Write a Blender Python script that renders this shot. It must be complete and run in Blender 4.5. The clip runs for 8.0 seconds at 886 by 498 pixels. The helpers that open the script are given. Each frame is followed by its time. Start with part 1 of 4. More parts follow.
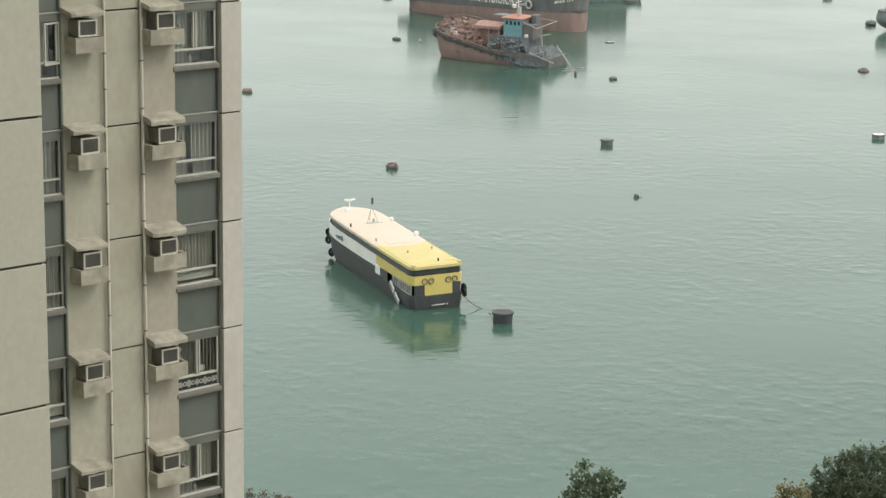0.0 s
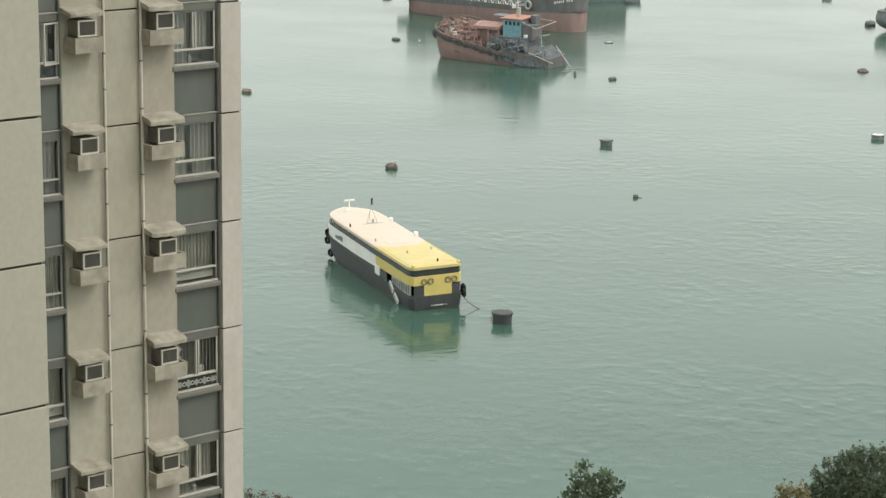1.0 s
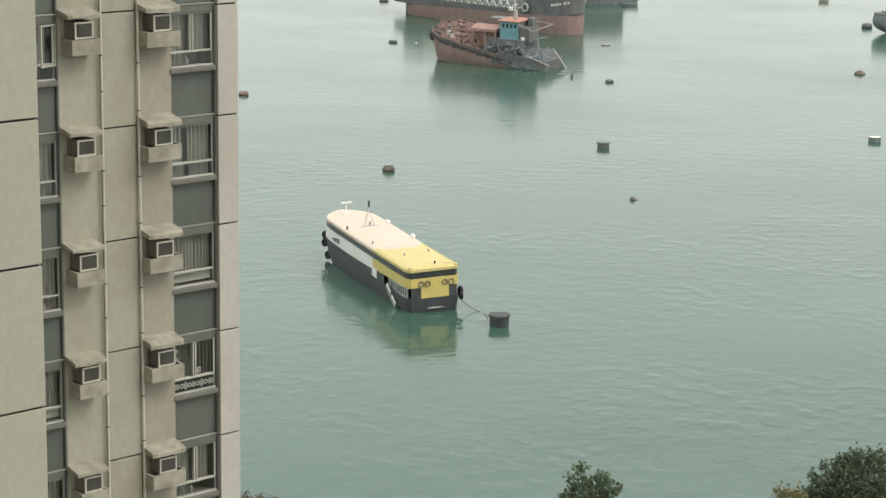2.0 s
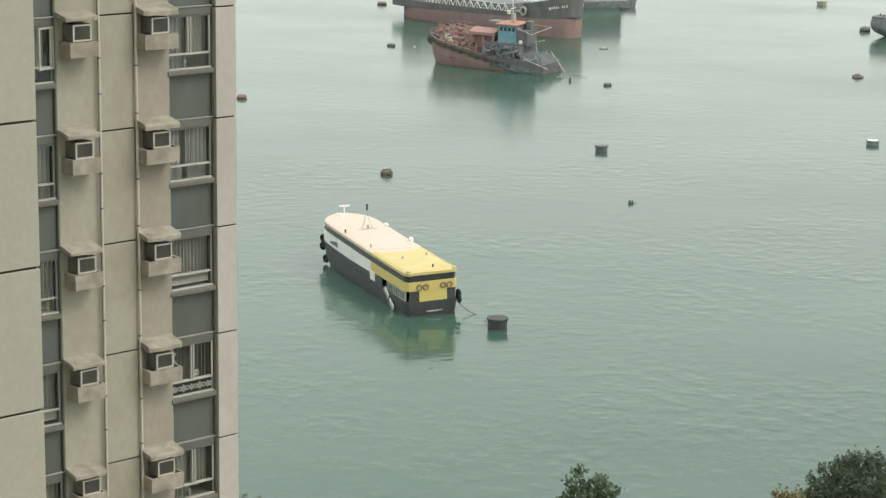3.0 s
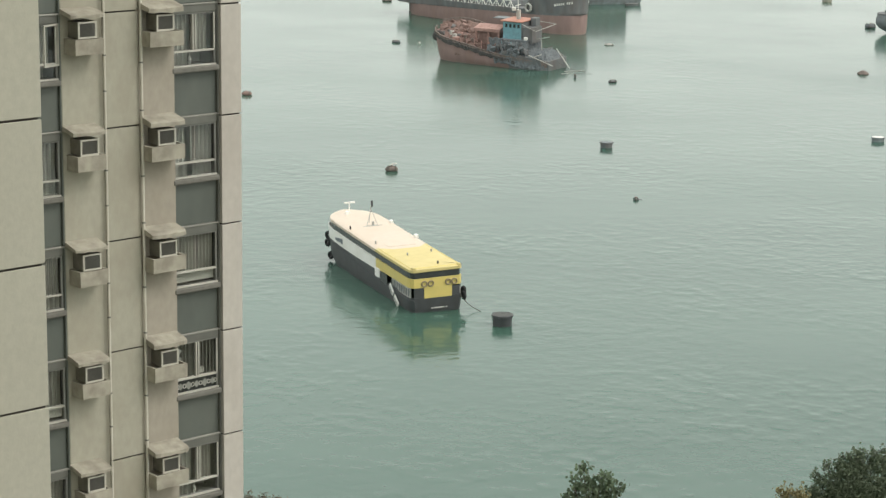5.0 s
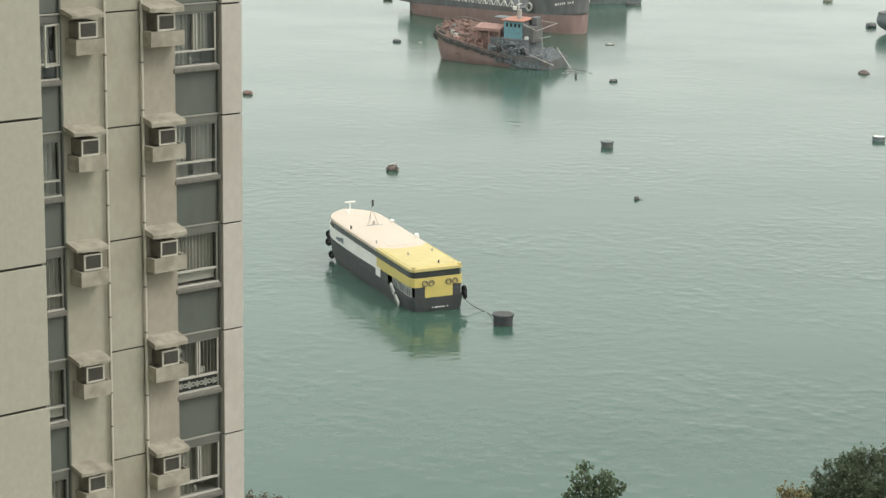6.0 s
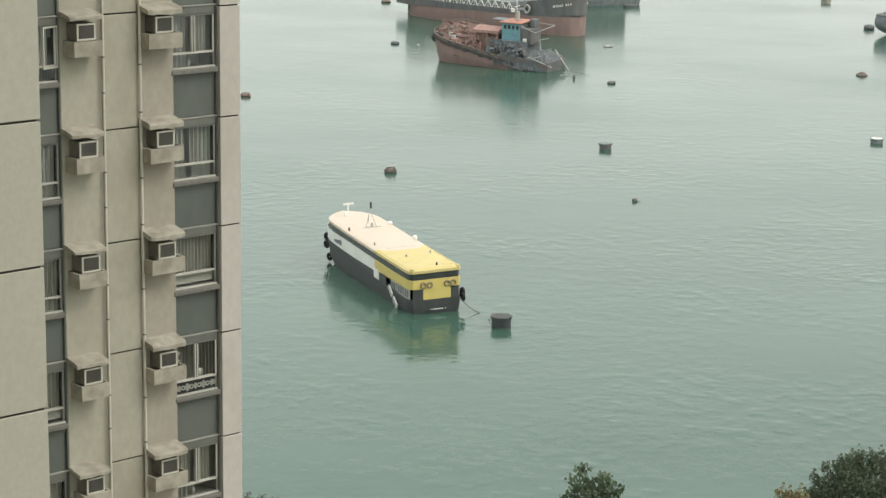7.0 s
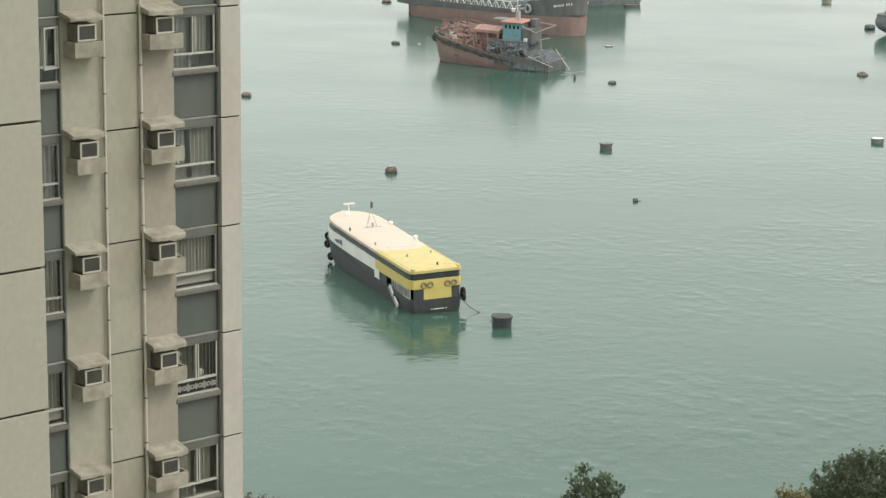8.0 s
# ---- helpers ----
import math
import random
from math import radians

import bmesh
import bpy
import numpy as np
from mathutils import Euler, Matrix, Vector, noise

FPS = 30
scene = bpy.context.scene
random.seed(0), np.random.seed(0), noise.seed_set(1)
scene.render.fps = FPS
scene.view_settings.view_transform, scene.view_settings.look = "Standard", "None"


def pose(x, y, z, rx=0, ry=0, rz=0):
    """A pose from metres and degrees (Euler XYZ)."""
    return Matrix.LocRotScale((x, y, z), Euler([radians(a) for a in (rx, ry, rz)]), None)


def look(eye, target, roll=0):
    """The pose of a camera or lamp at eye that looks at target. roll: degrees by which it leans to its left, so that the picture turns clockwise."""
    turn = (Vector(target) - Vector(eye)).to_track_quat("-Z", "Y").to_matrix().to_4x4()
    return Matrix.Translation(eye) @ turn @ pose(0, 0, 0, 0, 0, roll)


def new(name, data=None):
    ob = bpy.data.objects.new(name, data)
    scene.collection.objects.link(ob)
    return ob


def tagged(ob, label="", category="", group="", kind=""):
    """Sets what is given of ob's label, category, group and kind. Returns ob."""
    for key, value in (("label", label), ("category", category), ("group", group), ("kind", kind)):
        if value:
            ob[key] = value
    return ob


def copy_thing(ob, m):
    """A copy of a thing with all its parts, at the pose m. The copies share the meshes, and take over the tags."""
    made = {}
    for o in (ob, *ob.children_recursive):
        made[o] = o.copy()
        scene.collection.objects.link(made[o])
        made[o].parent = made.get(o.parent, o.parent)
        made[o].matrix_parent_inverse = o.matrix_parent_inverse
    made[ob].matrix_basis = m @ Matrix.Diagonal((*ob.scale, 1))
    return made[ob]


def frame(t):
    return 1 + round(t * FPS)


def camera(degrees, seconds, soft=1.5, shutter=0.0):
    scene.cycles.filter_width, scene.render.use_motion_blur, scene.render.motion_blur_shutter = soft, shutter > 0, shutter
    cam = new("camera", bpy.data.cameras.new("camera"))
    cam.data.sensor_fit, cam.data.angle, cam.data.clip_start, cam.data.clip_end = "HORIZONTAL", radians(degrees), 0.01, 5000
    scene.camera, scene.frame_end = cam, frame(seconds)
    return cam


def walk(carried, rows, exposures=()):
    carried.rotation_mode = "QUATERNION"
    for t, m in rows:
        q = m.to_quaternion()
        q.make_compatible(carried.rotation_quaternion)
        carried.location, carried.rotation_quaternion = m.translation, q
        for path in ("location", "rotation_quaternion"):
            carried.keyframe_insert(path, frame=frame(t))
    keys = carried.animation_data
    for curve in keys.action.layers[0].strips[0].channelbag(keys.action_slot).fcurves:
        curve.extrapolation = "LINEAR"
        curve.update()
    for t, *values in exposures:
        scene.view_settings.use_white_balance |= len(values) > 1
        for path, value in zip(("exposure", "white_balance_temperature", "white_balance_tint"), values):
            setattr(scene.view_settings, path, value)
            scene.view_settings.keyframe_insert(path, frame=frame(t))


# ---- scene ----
# camera held by a person at an upper window, trembling slightly
EYE, TILT, LEAN = (0.0, 0.0, 50.0), 12.588, 0.88


def gaze(yaw, lift, up):
    """A pose at the window: degrees turned to the left and raised, and metres lifted, from the usual view."""
    return (Matrix.Translation(EYE) @ Matrix.Translation((0, 0, up)) @ pose(0, 0, 0, 0, 0, yaw)
            @ pose(0, 0, 0, 90 - TILT + lift, 0, 0) @ pose(0, 0, 0, 0, 0, LEAN))


cam = camera(23.30, 8.0, soft=1.4)
ROWS = [(0.0, 0.1113, -0.150, 0.029), (0.5, 0.108, -0.1443, 0.026), (1.0, 0.0959, -0.1401, 0.023), (1.2, 0.091, -0.136, 0.022),
        (1.5, 0.0275, -0.0912, 0.018), (1.7, 0.023, -0.084, 0.014), (2.8, -0.026, 0.012, -0.012), (3.0, -0.033, 0.0235, -0.015),
        (3.5, 0.0, 0.0, 0.0), (4.0, 0.0574, -0.0485, 0.0), (4.5, 0.0884, -0.0583, -0.006), (4.7, 0.093, -0.063, -0.003),
        (5.8, 0.119, -0.090, 0.015), (6.0, 0.1211, -0.0912, 0.017), (6.5, 0.0949, -0.0619, 0.014), (7.0, 0.0704, -0.0352, 0.015),
        (7.5, 0.0725, -0.0309, 0.026), (8.0, 0.0891, -0.047, 0.042)]
walk(cam, [(t, gaze(a, b, c)) for t, a, b, c in ROWS], exposures=[(0, 0.92), (8.0, 0.92)])

# world: overcast, bright veil of cloud with a wide soft sun behind it
world = bpy.data.worlds.new("overcast")
scene.world = world
world.use_nodes = True
wn = world.node_tree.nodes
wl = world.node_tree.links
sky = wn.new("ShaderNodeTexSky")
sky.sky_type, sky.sun_disc = "NISHITA", False
sky.sun_elevation, sky.sun_rotation = radians(49), radians(110)
sky.dust_density, sky.air_density = 8.0, 1.0
veil = wn.new("ShaderNodeMix")
veil.data_type = "RGBA"
veil.inputs[0].default_value = 0.82
wl.new(sky.outputs[0], veil.inputs[6])
veil.inputs[7].default_value = (9.88, 10.17, 9.5, 1)
wl.new(veil.outputs[2], wn["Background"].inputs[0])
wn["Background"].inputs[1].default_value = 0.0795

sun = new("sun", bpy.data.lights.new("sun", "SUN"))
sun.data.energy, sun.data.angle, sun.data.color = 0.55, radians(25), (1.0, 0.95, 0.87)
sun.matrix_world = look((70, -25, 85), (0, 0, 0))


# ---- small tools ----
def part(name, bm, material, parent=None, label="", smooth=False):
    me = bpy.data.meshes.new(name)
    bmesh.ops.recalc_face_normals(bm, faces=bm.faces)
    if smooth:
        for face in bm.faces:
            face.smooth = True
    bm.to_mesh(me)
    bm.free()
    me.materials.append(material)
    if smooth:
        me.set_sharp_from_angle(angle=radians(38))
    ob = new(name, me)
    ob.parent = parent
    if label:
        tagged(ob, label)
    return ob


def again(ob, parent, m=None):
    """Another part on the same mesh."""
    o = new(ob.name.split(".")[0], ob.data)
    o.parent = parent
    if m is not None:
        o.matrix_basis = m
    return o


def thing(name, m, label, category, group="", kind=""):
    ob = new(name)
    ob.matrix_basis = m
    return tagged(ob, label, category, group, kind)


def box(bm, x0, x1, y0, y1, z0, z1, m=None):
    v = [bm.verts.new(p) for p in ((x0, y0, z0), (x1, y0, z0), (x1, y1, z0), (x0, y1, z0),
                                   (x0, y0, z1), (x1, y0, z1), (x1, y1, z1), (x0, y1, z1))]
    for f in ((3, 2, 1, 0), (4, 5, 6, 7), (0, 1, 5, 4), (1, 2, 6, 5), (2, 3, 7, 6), (3, 0, 4, 7)):
        bm.faces.new([v[i] for i in f])
    if m is not None:
        bmesh.ops.transform(bm, matrix=m, verts=v)
    return v


def boxes(*rows):
    bm = bmesh.new()
    for r in rows:
        box(bm, *r)
    return bm


def soft_box(x0, x1, y0, y1, z0, z1, r=0.015, seg=1):
    bm = boxes((x0, x1, y0, y1, z0, z1))
    bmesh.ops.bevel(bm, geom=bm.edges[:], offset=r, segments=seg, affect="EDGES", profile=0.5)
    return bm


def tube(bm, a, b, r, sides=8, r2=None, cap=True):
    a, b = Vector(a), Vector(b)
    d = b - a
    m = Matrix.Translation(a) @ d.to_track_quat("Z", "Y").to_matrix().to_4x4()
    r2 = r if r2 is None else r2
    lo = [bm.verts.new(m @ Vector((r * math.cos(q), r * math.sin(q), 0))) for q in (2 * math.pi * i / sides for i in range(sides))]
    hi = [bm.verts.new(m @ Vector((r2 * math.cos(q), r2 * math.sin(q), d.length))) for q in (2 * math.pi * i / sides for i in range(sides))]
    for i in range(sides):
        j = (i + 1) % sides
        bm.faces.new((lo[i], lo[j], hi[j], hi[i]))
    if cap:
        bm.faces.new(lo[::-1])
        bm.faces.new(hi)


def tubes(r, *pairs, sides=6):
    bm = bmesh.new()
    for a, b in pairs:
        tube(bm, a, b, r, sides)
    return bm


def ringed(bm, m, major, minor, n=18, k=8):
    """A torus about m's z axis."""
    rows = []
    for i in range(n):
        q = 2 * math.pi * i / n
        rows.append([bm.verts.new(m @ Vector(((major + minor * math.cos(w)) * math.cos(q), (major + minor * math.cos(w)) * math.sin(q), minor * math.sin(w))))
                     for w in (2 * math.pi * j / k for j in range(k))])
    for i in range(n):
        for j in range(k):
            bm.faces.new((rows[i][j], rows[(i + 1) % n][j], rows[(i + 1) % n][(j + 1) % k], rows[i][(j + 1) % k]))
    return bm


def lathe(profile, n=24, capped=True):
    """A turned body from (radius, height) pairs."""
    bm = bmesh.new()
    rows = [[bm.verts.new((r * math.cos(2 * math.pi * i / n), r * math.sin(2 * math.pi * i / n), z)) for i in range(n)] for r, z in profile]
    for a, b in zip(rows, rows[1:]):
        for i in range(n):
            bm.faces.new((a[i], a[(i + 1) % n], b[(i + 1) % n], b[i]))
    if capped:
        bm.faces.new(rows[0][::-1])
        bm.faces.new(rows[-1])
    return bm


def loft(rings, closed=True, cap=True):
    bm = bmesh.new()
    rows = [[bm.verts.new(p) for p in ring] for ring in rings]
    n = len(rows[0])
    for a, b in zip(rows, rows[1:]):
        for i in range(n if closed else n - 1):
            j = (i + 1) % n
            bm.faces.new((a[i], a[j], b[j], b[i]))
    if cap:
        bm.faces.new(rows[0][::-1])
        bm.faces.new(rows[-1])
    return bm


def lerp(table, y):
    """The value at y in a rising table of (y, value)."""
    if y <= table[0][0]:
        return table[0][1]
    for (a, p), (b, q) in zip(table, table[1:]):
        if y <= b:
            return p + (q - p) * (y - a) / (b - a)
    return table[-1][1]


# ---- materials ----
def material(name, color, rough=0.7, metal=0.0, vary=0.12, grain=3.0, stain=None, stain_size=0.6, amount=0.35,
             bump=0.1, bump_size=30.0, streak=1.0, island=0.0):
    """Colour with two scales of variation, a stain colour in patches and fine relief."""
    m = bpy.data.materials.new(name)
    m.use_nodes = True
    n, l = m.node_tree.nodes, m.node_tree.links
    p = n["Principled BSDF"]
    p.inputs["Roughness"].default_value, p.inputs["Metallic"].default_value = rough, metal
    at = n.new("ShaderNodeTexCoord")
    st = n.new("ShaderNodeMapping")
    st.inputs["Scale"].default_value = (1, 1, 1 / streak)
    l.new(at.outputs["Object"], st.inputs["Vector"])
    own, far = n.new("ShaderNodeObjectInfo"), n.new("ShaderNodeVectorMath")
    far.operation = "SCALE"
    far.inputs[0].default_value = (37.0, 61.0, 83.0)
    l.new(own.outputs["Random"], far.inputs["Scale"])
    l.new(far.outputs[0], st.inputs["Location"])

    def noisy(scale, detail):
        x = n.new("ShaderNodeTexNoise")
        x.inputs["Scale"].default_value, x.inputs["Detail"].default_value = scale, detail
        l.new(st.outputs[0], x.inputs["Vector"])
        return x.outputs["Fac"]

    def span(source, a, b, lo, hi):
        x = n.new("ShaderNodeMapRange")
        l.new(source, x.inputs[0])
        for i, value in zip((1, 2, 3, 4), (a, b, lo, hi)):
            x.inputs[i].default_value = value
        return x.outputs[0]

    fine = span(noisy(grain, 4), 0.3, 0.7, 1 - vary, 1 + vary)
    tint = n.new("ShaderNodeMix")
    tint.data_type, tint.blend_type = "RGBA", "MULTIPLY"
    tint.inputs[0].default_value = 1
    tint.inputs[6].default_value = (*color, 1)
    l.new(fine, tint.inputs[7])
    last = tint.outputs[2]
    if stain:
        mix = n.new("ShaderNodeMix")
        mix.data_type = "RGBA"
        l.new(span(noisy(stain_size, 5), 0.42, 0.72, 0, amount), mix.inputs[0])
        l.new(last, mix.inputs[6])
        mix.inputs[7].default_value = (*stain, 1)
        last = mix.outputs[2]
    if island:
        info = n.new("ShaderNodeNewGeometry")
        mul = n.new("ShaderNodeMix")
        mul.data_type, mul.blend_type = "RGBA", "MULTIPLY"
        mul.inputs[0].default_value = 1
        l.new(last, mul.inputs[6])
        l.new(span(info.outputs["Random Per Island"], 0, 1, 1 - island, 1 + island), mul.inputs[7])
        last = mul.outputs[2]
    l.new(last, p.inputs["Base Color"])
    if bump:
        b = n.new("ShaderNodeBump")
        b.inputs["Strength"].default_value, b.inputs["Distance"].default_value = bump, 0.02
        l.new(noisy(bump_size, 3), b.inputs["Height"])
        l.new(b.outputs[0], p.inputs["Normal"])
    return m


def water_material():
    m = bpy.data.materials.new("sea_water")
    m.use_nodes = True
    n, l = m.node_tree.nodes, m.node_tree.links
    p = n["Principled BSDF"]
    p.inputs["Roughness"].default_value, p.inputs["IOR"].default_value = 0.03, 1.36
    at = n.new("ShaderNodeTexCoord")

    def noisy(sx, sy, detail, turn):
        st = n.new("ShaderNodeMapping")
        st.inputs["Scale"].default_value = (sx, sy, 1)
        st.inputs["Rotation"].default_value = (0, 0, radians(turn))
        l.new(at.outputs["Object"], st.inputs["Vector"])
        x = n.new("ShaderNodeTexNoise")
        x.inputs["Scale"].default_value, x.inputs["Detail"].default_value = 1.0, detail
        x.inputs["Roughness"].default_value = 0.55
        l.new(st.outputs[0], x.inputs["Vector"])
        return x.outputs["Fac"]

    def bump(height, distance, before=None):
        b = n.new("ShaderNodeBump")
        b.inputs["Strength"].default_value, b.inputs["Distance"].default_value = 1.0, distance
        l.new(height, b.inputs["Height"])
        if before:
            l.new(before, b.inputs["Normal"])
        return b.outputs[0]

    # the breeze dies away with the distance from the near shore
    place, lee = n.new("ShaderNodeSeparateXYZ"), n.new("ShaderNodeMapRange")
    l.new(at.outputs["Object"], place.inputs[0])
    l.new(place.outputs["Y"], lee.inputs[0])
    for i, value in zip((1, 2, 3, 4), (150, 340, 1.0, 0.55)):
        lee.inputs[i].default_value = value

    # swell, wavelets and fine ripples, ruffled in patches
    def patchy(height, patch, lo, hi):
        r = n.new("ShaderNodeMapRange")
        l.new(patch, r.inputs[0])
        for i, value in zip((1, 2, 3, 4), (0.36, 0.64, lo, hi)):
            r.inputs[i].default_value = value
        last = height
        for strength in (r.outputs[0], lee.outputs[0]):
            k = n.new("ShaderNodeMath")
            k.operation = "MULTIPLY"
            l.new(last, k.inputs[0])
            l.new(strength, k.inputs[1])
            last = k.outputs[0]
        return last

    calm = noisy(0.034, 0.030, 3, 15)
    a = bump(noisy(0.085, 0.09, 1, 24), 0.020)
    a = bump(patchy(noisy(0.52, 0.56, 2, -12), calm, 0.2, 1.6), 0.042, a)
    a = bump(patchy(noisy(1.5, 1.5, 1, 14), calm, 0.3, 1.3), 0.009, a)
    # scattered steeper wavelets
    crest = n.new("ShaderNodeMapRange")
    crest.interpolation_type = "SMOOTHSTEP"
    l.new(noisy(0.52, 0.46, 1, 9), crest.inputs[0])
    for i, value in zip((1, 2, 3, 4), (0.35, 0.85, 0.0, 1.0)):
        crest.inputs[i].default_value = value
    a = bump(patchy(crest.outputs[0], noisy(0.045, 0.05, 2, -18), 0.0, 1.2), 0.036, a)
    l.new(a, p.inputs["Normal"])
    gust = n.new("ShaderNodeMapRange")
    l.new(noisy(0.02, 0.026, 4, 12), gust.inputs[0])
    for i, value in zip((1, 2, 3, 4), (0.35, 0.7, 0.12, 0.20)):
        gust.inputs[i].default_value = value
    l.new(gust.outputs[0], p.inputs["Roughness"])
    # slow patches of greener and paler water
    mix = n.new("ShaderNodeMix")
    mix.data_type = "RGBA"
    tone_patch = n.new("ShaderNodeMapRange")
    l.new(noisy(0.016, 0.02, 4, 20), tone_patch.inputs[0])
    tone_patch.inputs[1].default_value, tone_patch.inputs[2].default_value = 0.32, 0.68
    l.new(tone_patch.outputs[0], mix.inputs[0])
    mix.inputs[6].default_value, mix.inputs[7].default_value = (0.028, 0.077, 0.057, 1), (0.051, 0.107, 0.082, 1)
    l.new(mix.outputs[2], p.inputs["Base Color"])
    return m


def leaf_material(name, color):
    """Matt leaves that let some light through, each a little different."""
    m = bpy.data.materials.new(name)
    m.use_nodes = True
    n, l = m.node_tree.nodes, m.node_tree.links
    n.remove(n["Principled BSDF"])
    info, at, clump = n.new("ShaderNodeNewGeometry"), n.new("ShaderNodeTexCoord"), n.new("ShaderNodeTexNoise")
    clump.inputs["Scale"].default_value = 1.1
    l.new(at.outputs["Object"], clump.inputs["Vector"])
    last = None
    for source, lo, hi, amount in ((info.outputs["Random Per Island"], 0, 1, 0.14), (clump.outputs["Fac"], 0.3, 0.7, 0.22)):
        r = n.new("ShaderNodeMapRange")
        l.new(source, r.inputs[0])
        for i, value in zip((1, 2, 3, 4), (lo, hi, 1 - amount, 1 + amount)):
            r.inputs[i].default_value = value
        mul = n.new("ShaderNodeMix")
        mul.data_type, mul.blend_type = "RGBA", "MULTIPLY"
        mul.inputs[0].default_value = 1
        if last:
            l.new(last, mul.inputs[6])
        else:
            mul.inputs[6].default_value = (*color, 1)
        l.new(r.outputs[0], mul.inputs[7])
        last = mul.outputs[2]
    d, t, mix = n.new("ShaderNodeBsdfDiffuse"), n.new("ShaderNodeBsdfTranslucent"), n.new("ShaderNodeMixShader")
    mix.inputs[0].default_value = 0.52
    for node in (d, t):
        l.new(last, node.inputs["Color"])
    l.new(d.outputs[0], mix.inputs[1])
    l.new(t.outputs[0], mix.inputs[2])
    l.new(mix.outputs[0], n["Material Output"].inputs["Surface"])
    return m


def glass_material():
    m = bpy.data.materials.new("window_glass")
    m.use_nodes = True
    p = m.node_tree.nodes["Principled BSDF"]
    p.inputs["Base Color"].default_value = (0.90, 0.93, 0.91, 1)
    p.inputs["Roughness"].default_value, p.inputs["Transmission Weight"].default_value = 0.03, 1.0
    p.inputs["IOR"].default_value = 1.5
    return m


WATER = water_material()
GLASS = glass_material()
RENDER_WALL = material("painted_render", (0.380, 0.369, 0.305), 0.85, vary=0.06, grain=6, stain=(0.29, 0.262, 0.205), stain_size=0.9, amount=0.6, bump=0.16, bump_size=30, streak=1.6)
RENDER_PINK = material("pinkish_beige_render", (0.350, 0.322, 0.272), 0.85, vary=0.07, grain=6, stain=(0.285, 0.255, 0.205), stain_size=0.9, amount=0.6, bump=0.16, bump_size=30, streak=1.6)
WING_WALL = material("wing_render", (0.425, 0.418, 0.352), 0.85, vary=0.05, grain=9, stain=(0.355, 0.345, 0.285), stain_size=0.35, amount=0.3, bump=0.14, bump_size=30, streak=1.3)
CORNER_WALL = material("pinkish_render", (0.495, 0.472, 0.434), 0.85, vary=0.06, grain=6, stain=(0.36, 0.32, 0.28), stain_size=0.5, amount=0.35, bump=0.16, bump_size=30, streak=1.6)
CONCRETE = material("grey_concrete", (0.375, 0.355, 0.295), 0.9, vary=0.10, grain=5, stain=(0.19, 0.17, 0.14), stain_size=2.6, amount=0.65, bump=0.3, bump_size=40)
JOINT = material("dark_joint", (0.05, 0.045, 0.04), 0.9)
SPANDREL = material("grey_green_panel", (0.104, 0.119, 0.108), 0.4, vary=0.10, grain=1.5, stain=(0.16, 0.17, 0.15), stain_size=1.2, amount=0.4, bump=0.05, streak=2)
FRAME_GREY = material("grey_aluminium", (0.22, 0.225, 0.21), 0.5, vary=0.08, grain=8)
FRAME_MID = material("dull_aluminium", (0.31, 0.31, 0.285), 0.5, vary=0.14, grain=5, stain=(0.2, 0.2, 0.18), stain_size=2.5, amount=0.6)
FRAME_WHITE = material("white_aluminium", (0.48, 0.475, 0.43), 0.45, vary=0.06, grain=8)
SILL = material("grey_sill", (0.165, 0.163, 0.146), 0.8, vary=0.12, grain=8, stain=(0.14, 0.13, 0.11), stain_size=3, amount=0.4)
HEADER = material("mid_grey_panel", (0.145, 0.15, 0.135), 0.5, vary=0.1, grain=2.0, stain=(0.10, 0.10, 0.09), stain_size=1.5, amount=0.4)
TILE_PALE = material("pale_blue_tile", (0.235, 0.245, 0.225), 0.5, vary=0.08)
CURTAIN_PALE = material("cream_curtain", (0.46, 0.45, 0.40), 0.95, vary=0.08, grain=10)
INTERIOR = material("dim_room", (0.30, 0.295, 0.27), 0.9)
CURTAIN = material("pale_curtain", (0.46, 0.455, 0.415), 0.95, vary=0.08, grain=10)
CURTAIN_DARK = material("grey_curtain", (0.25, 0.25, 0.235), 0.95, vary=0.1, grain=10)
PIPE = material("painted_pipe", (0.57, 0.55, 0.48), 0.6, vary=0.08, grain=4, stain=(0.3, 0.26, 0.2), stain_size=2, amount=0.4)
AC_BODY = material("grey_casing", (0.185, 0.178, 0.152), 0.6, vary=0.15, grain=6, stain=(0.1, 0.09, 0.07), stain_size=4)
AC_FRAME = material("offwhite_plastic", (0.50, 0.49, 0.43), 0.5, vary=0.06, grain=8)
AC_GRILLE = material("dark_fins", (0.155, 0.155, 0.14), 0.6, vary=0.1, grain=20)
WHITE_PAINT = material("white_paint", (0.79, 0.785, 0.75), 0.45, vary=0.04, grain=1.2, stain=(0.60, 0.57, 0.50), stain_size=0.5, amount=0.35, bump=0.03)
# the sides' white again, with the warm light on the roof put into it
ROOF_LIT_WHITE = material("cream_roof_paint", (0.62, 0.525, 0.435), 0.5, vary=0.04, grain=1.2, stain=(0.60, 0.48, 0.37), stain_size=0.4, amount=0.4, bump=0.03)
# paler than the stern's yellow: haze is put into the colour
ROOF_YELLOW = material("faded_yellow_roof_paint", (0.575, 0.478, 0.205), 0.55, vary=0.05, grain=1.2, stain=(0.66, 0.55, 0.26), stain_size=0.4, amount=0.5, bump=0.03)
YELLOW_PAINT = material("yellow_paint", (0.60, 0.495, 0.165), 0.4, vary=0.04, grain=1.2, stain=(0.62, 0.47, 0.12), stain_size=0.6, amount=0.35, bump=0.03)
BAND_DARK = material("tinted_window_band", (0.036, 0.040, 0.039), 0.25, vary=0.2, grain=1.5, bump=0)
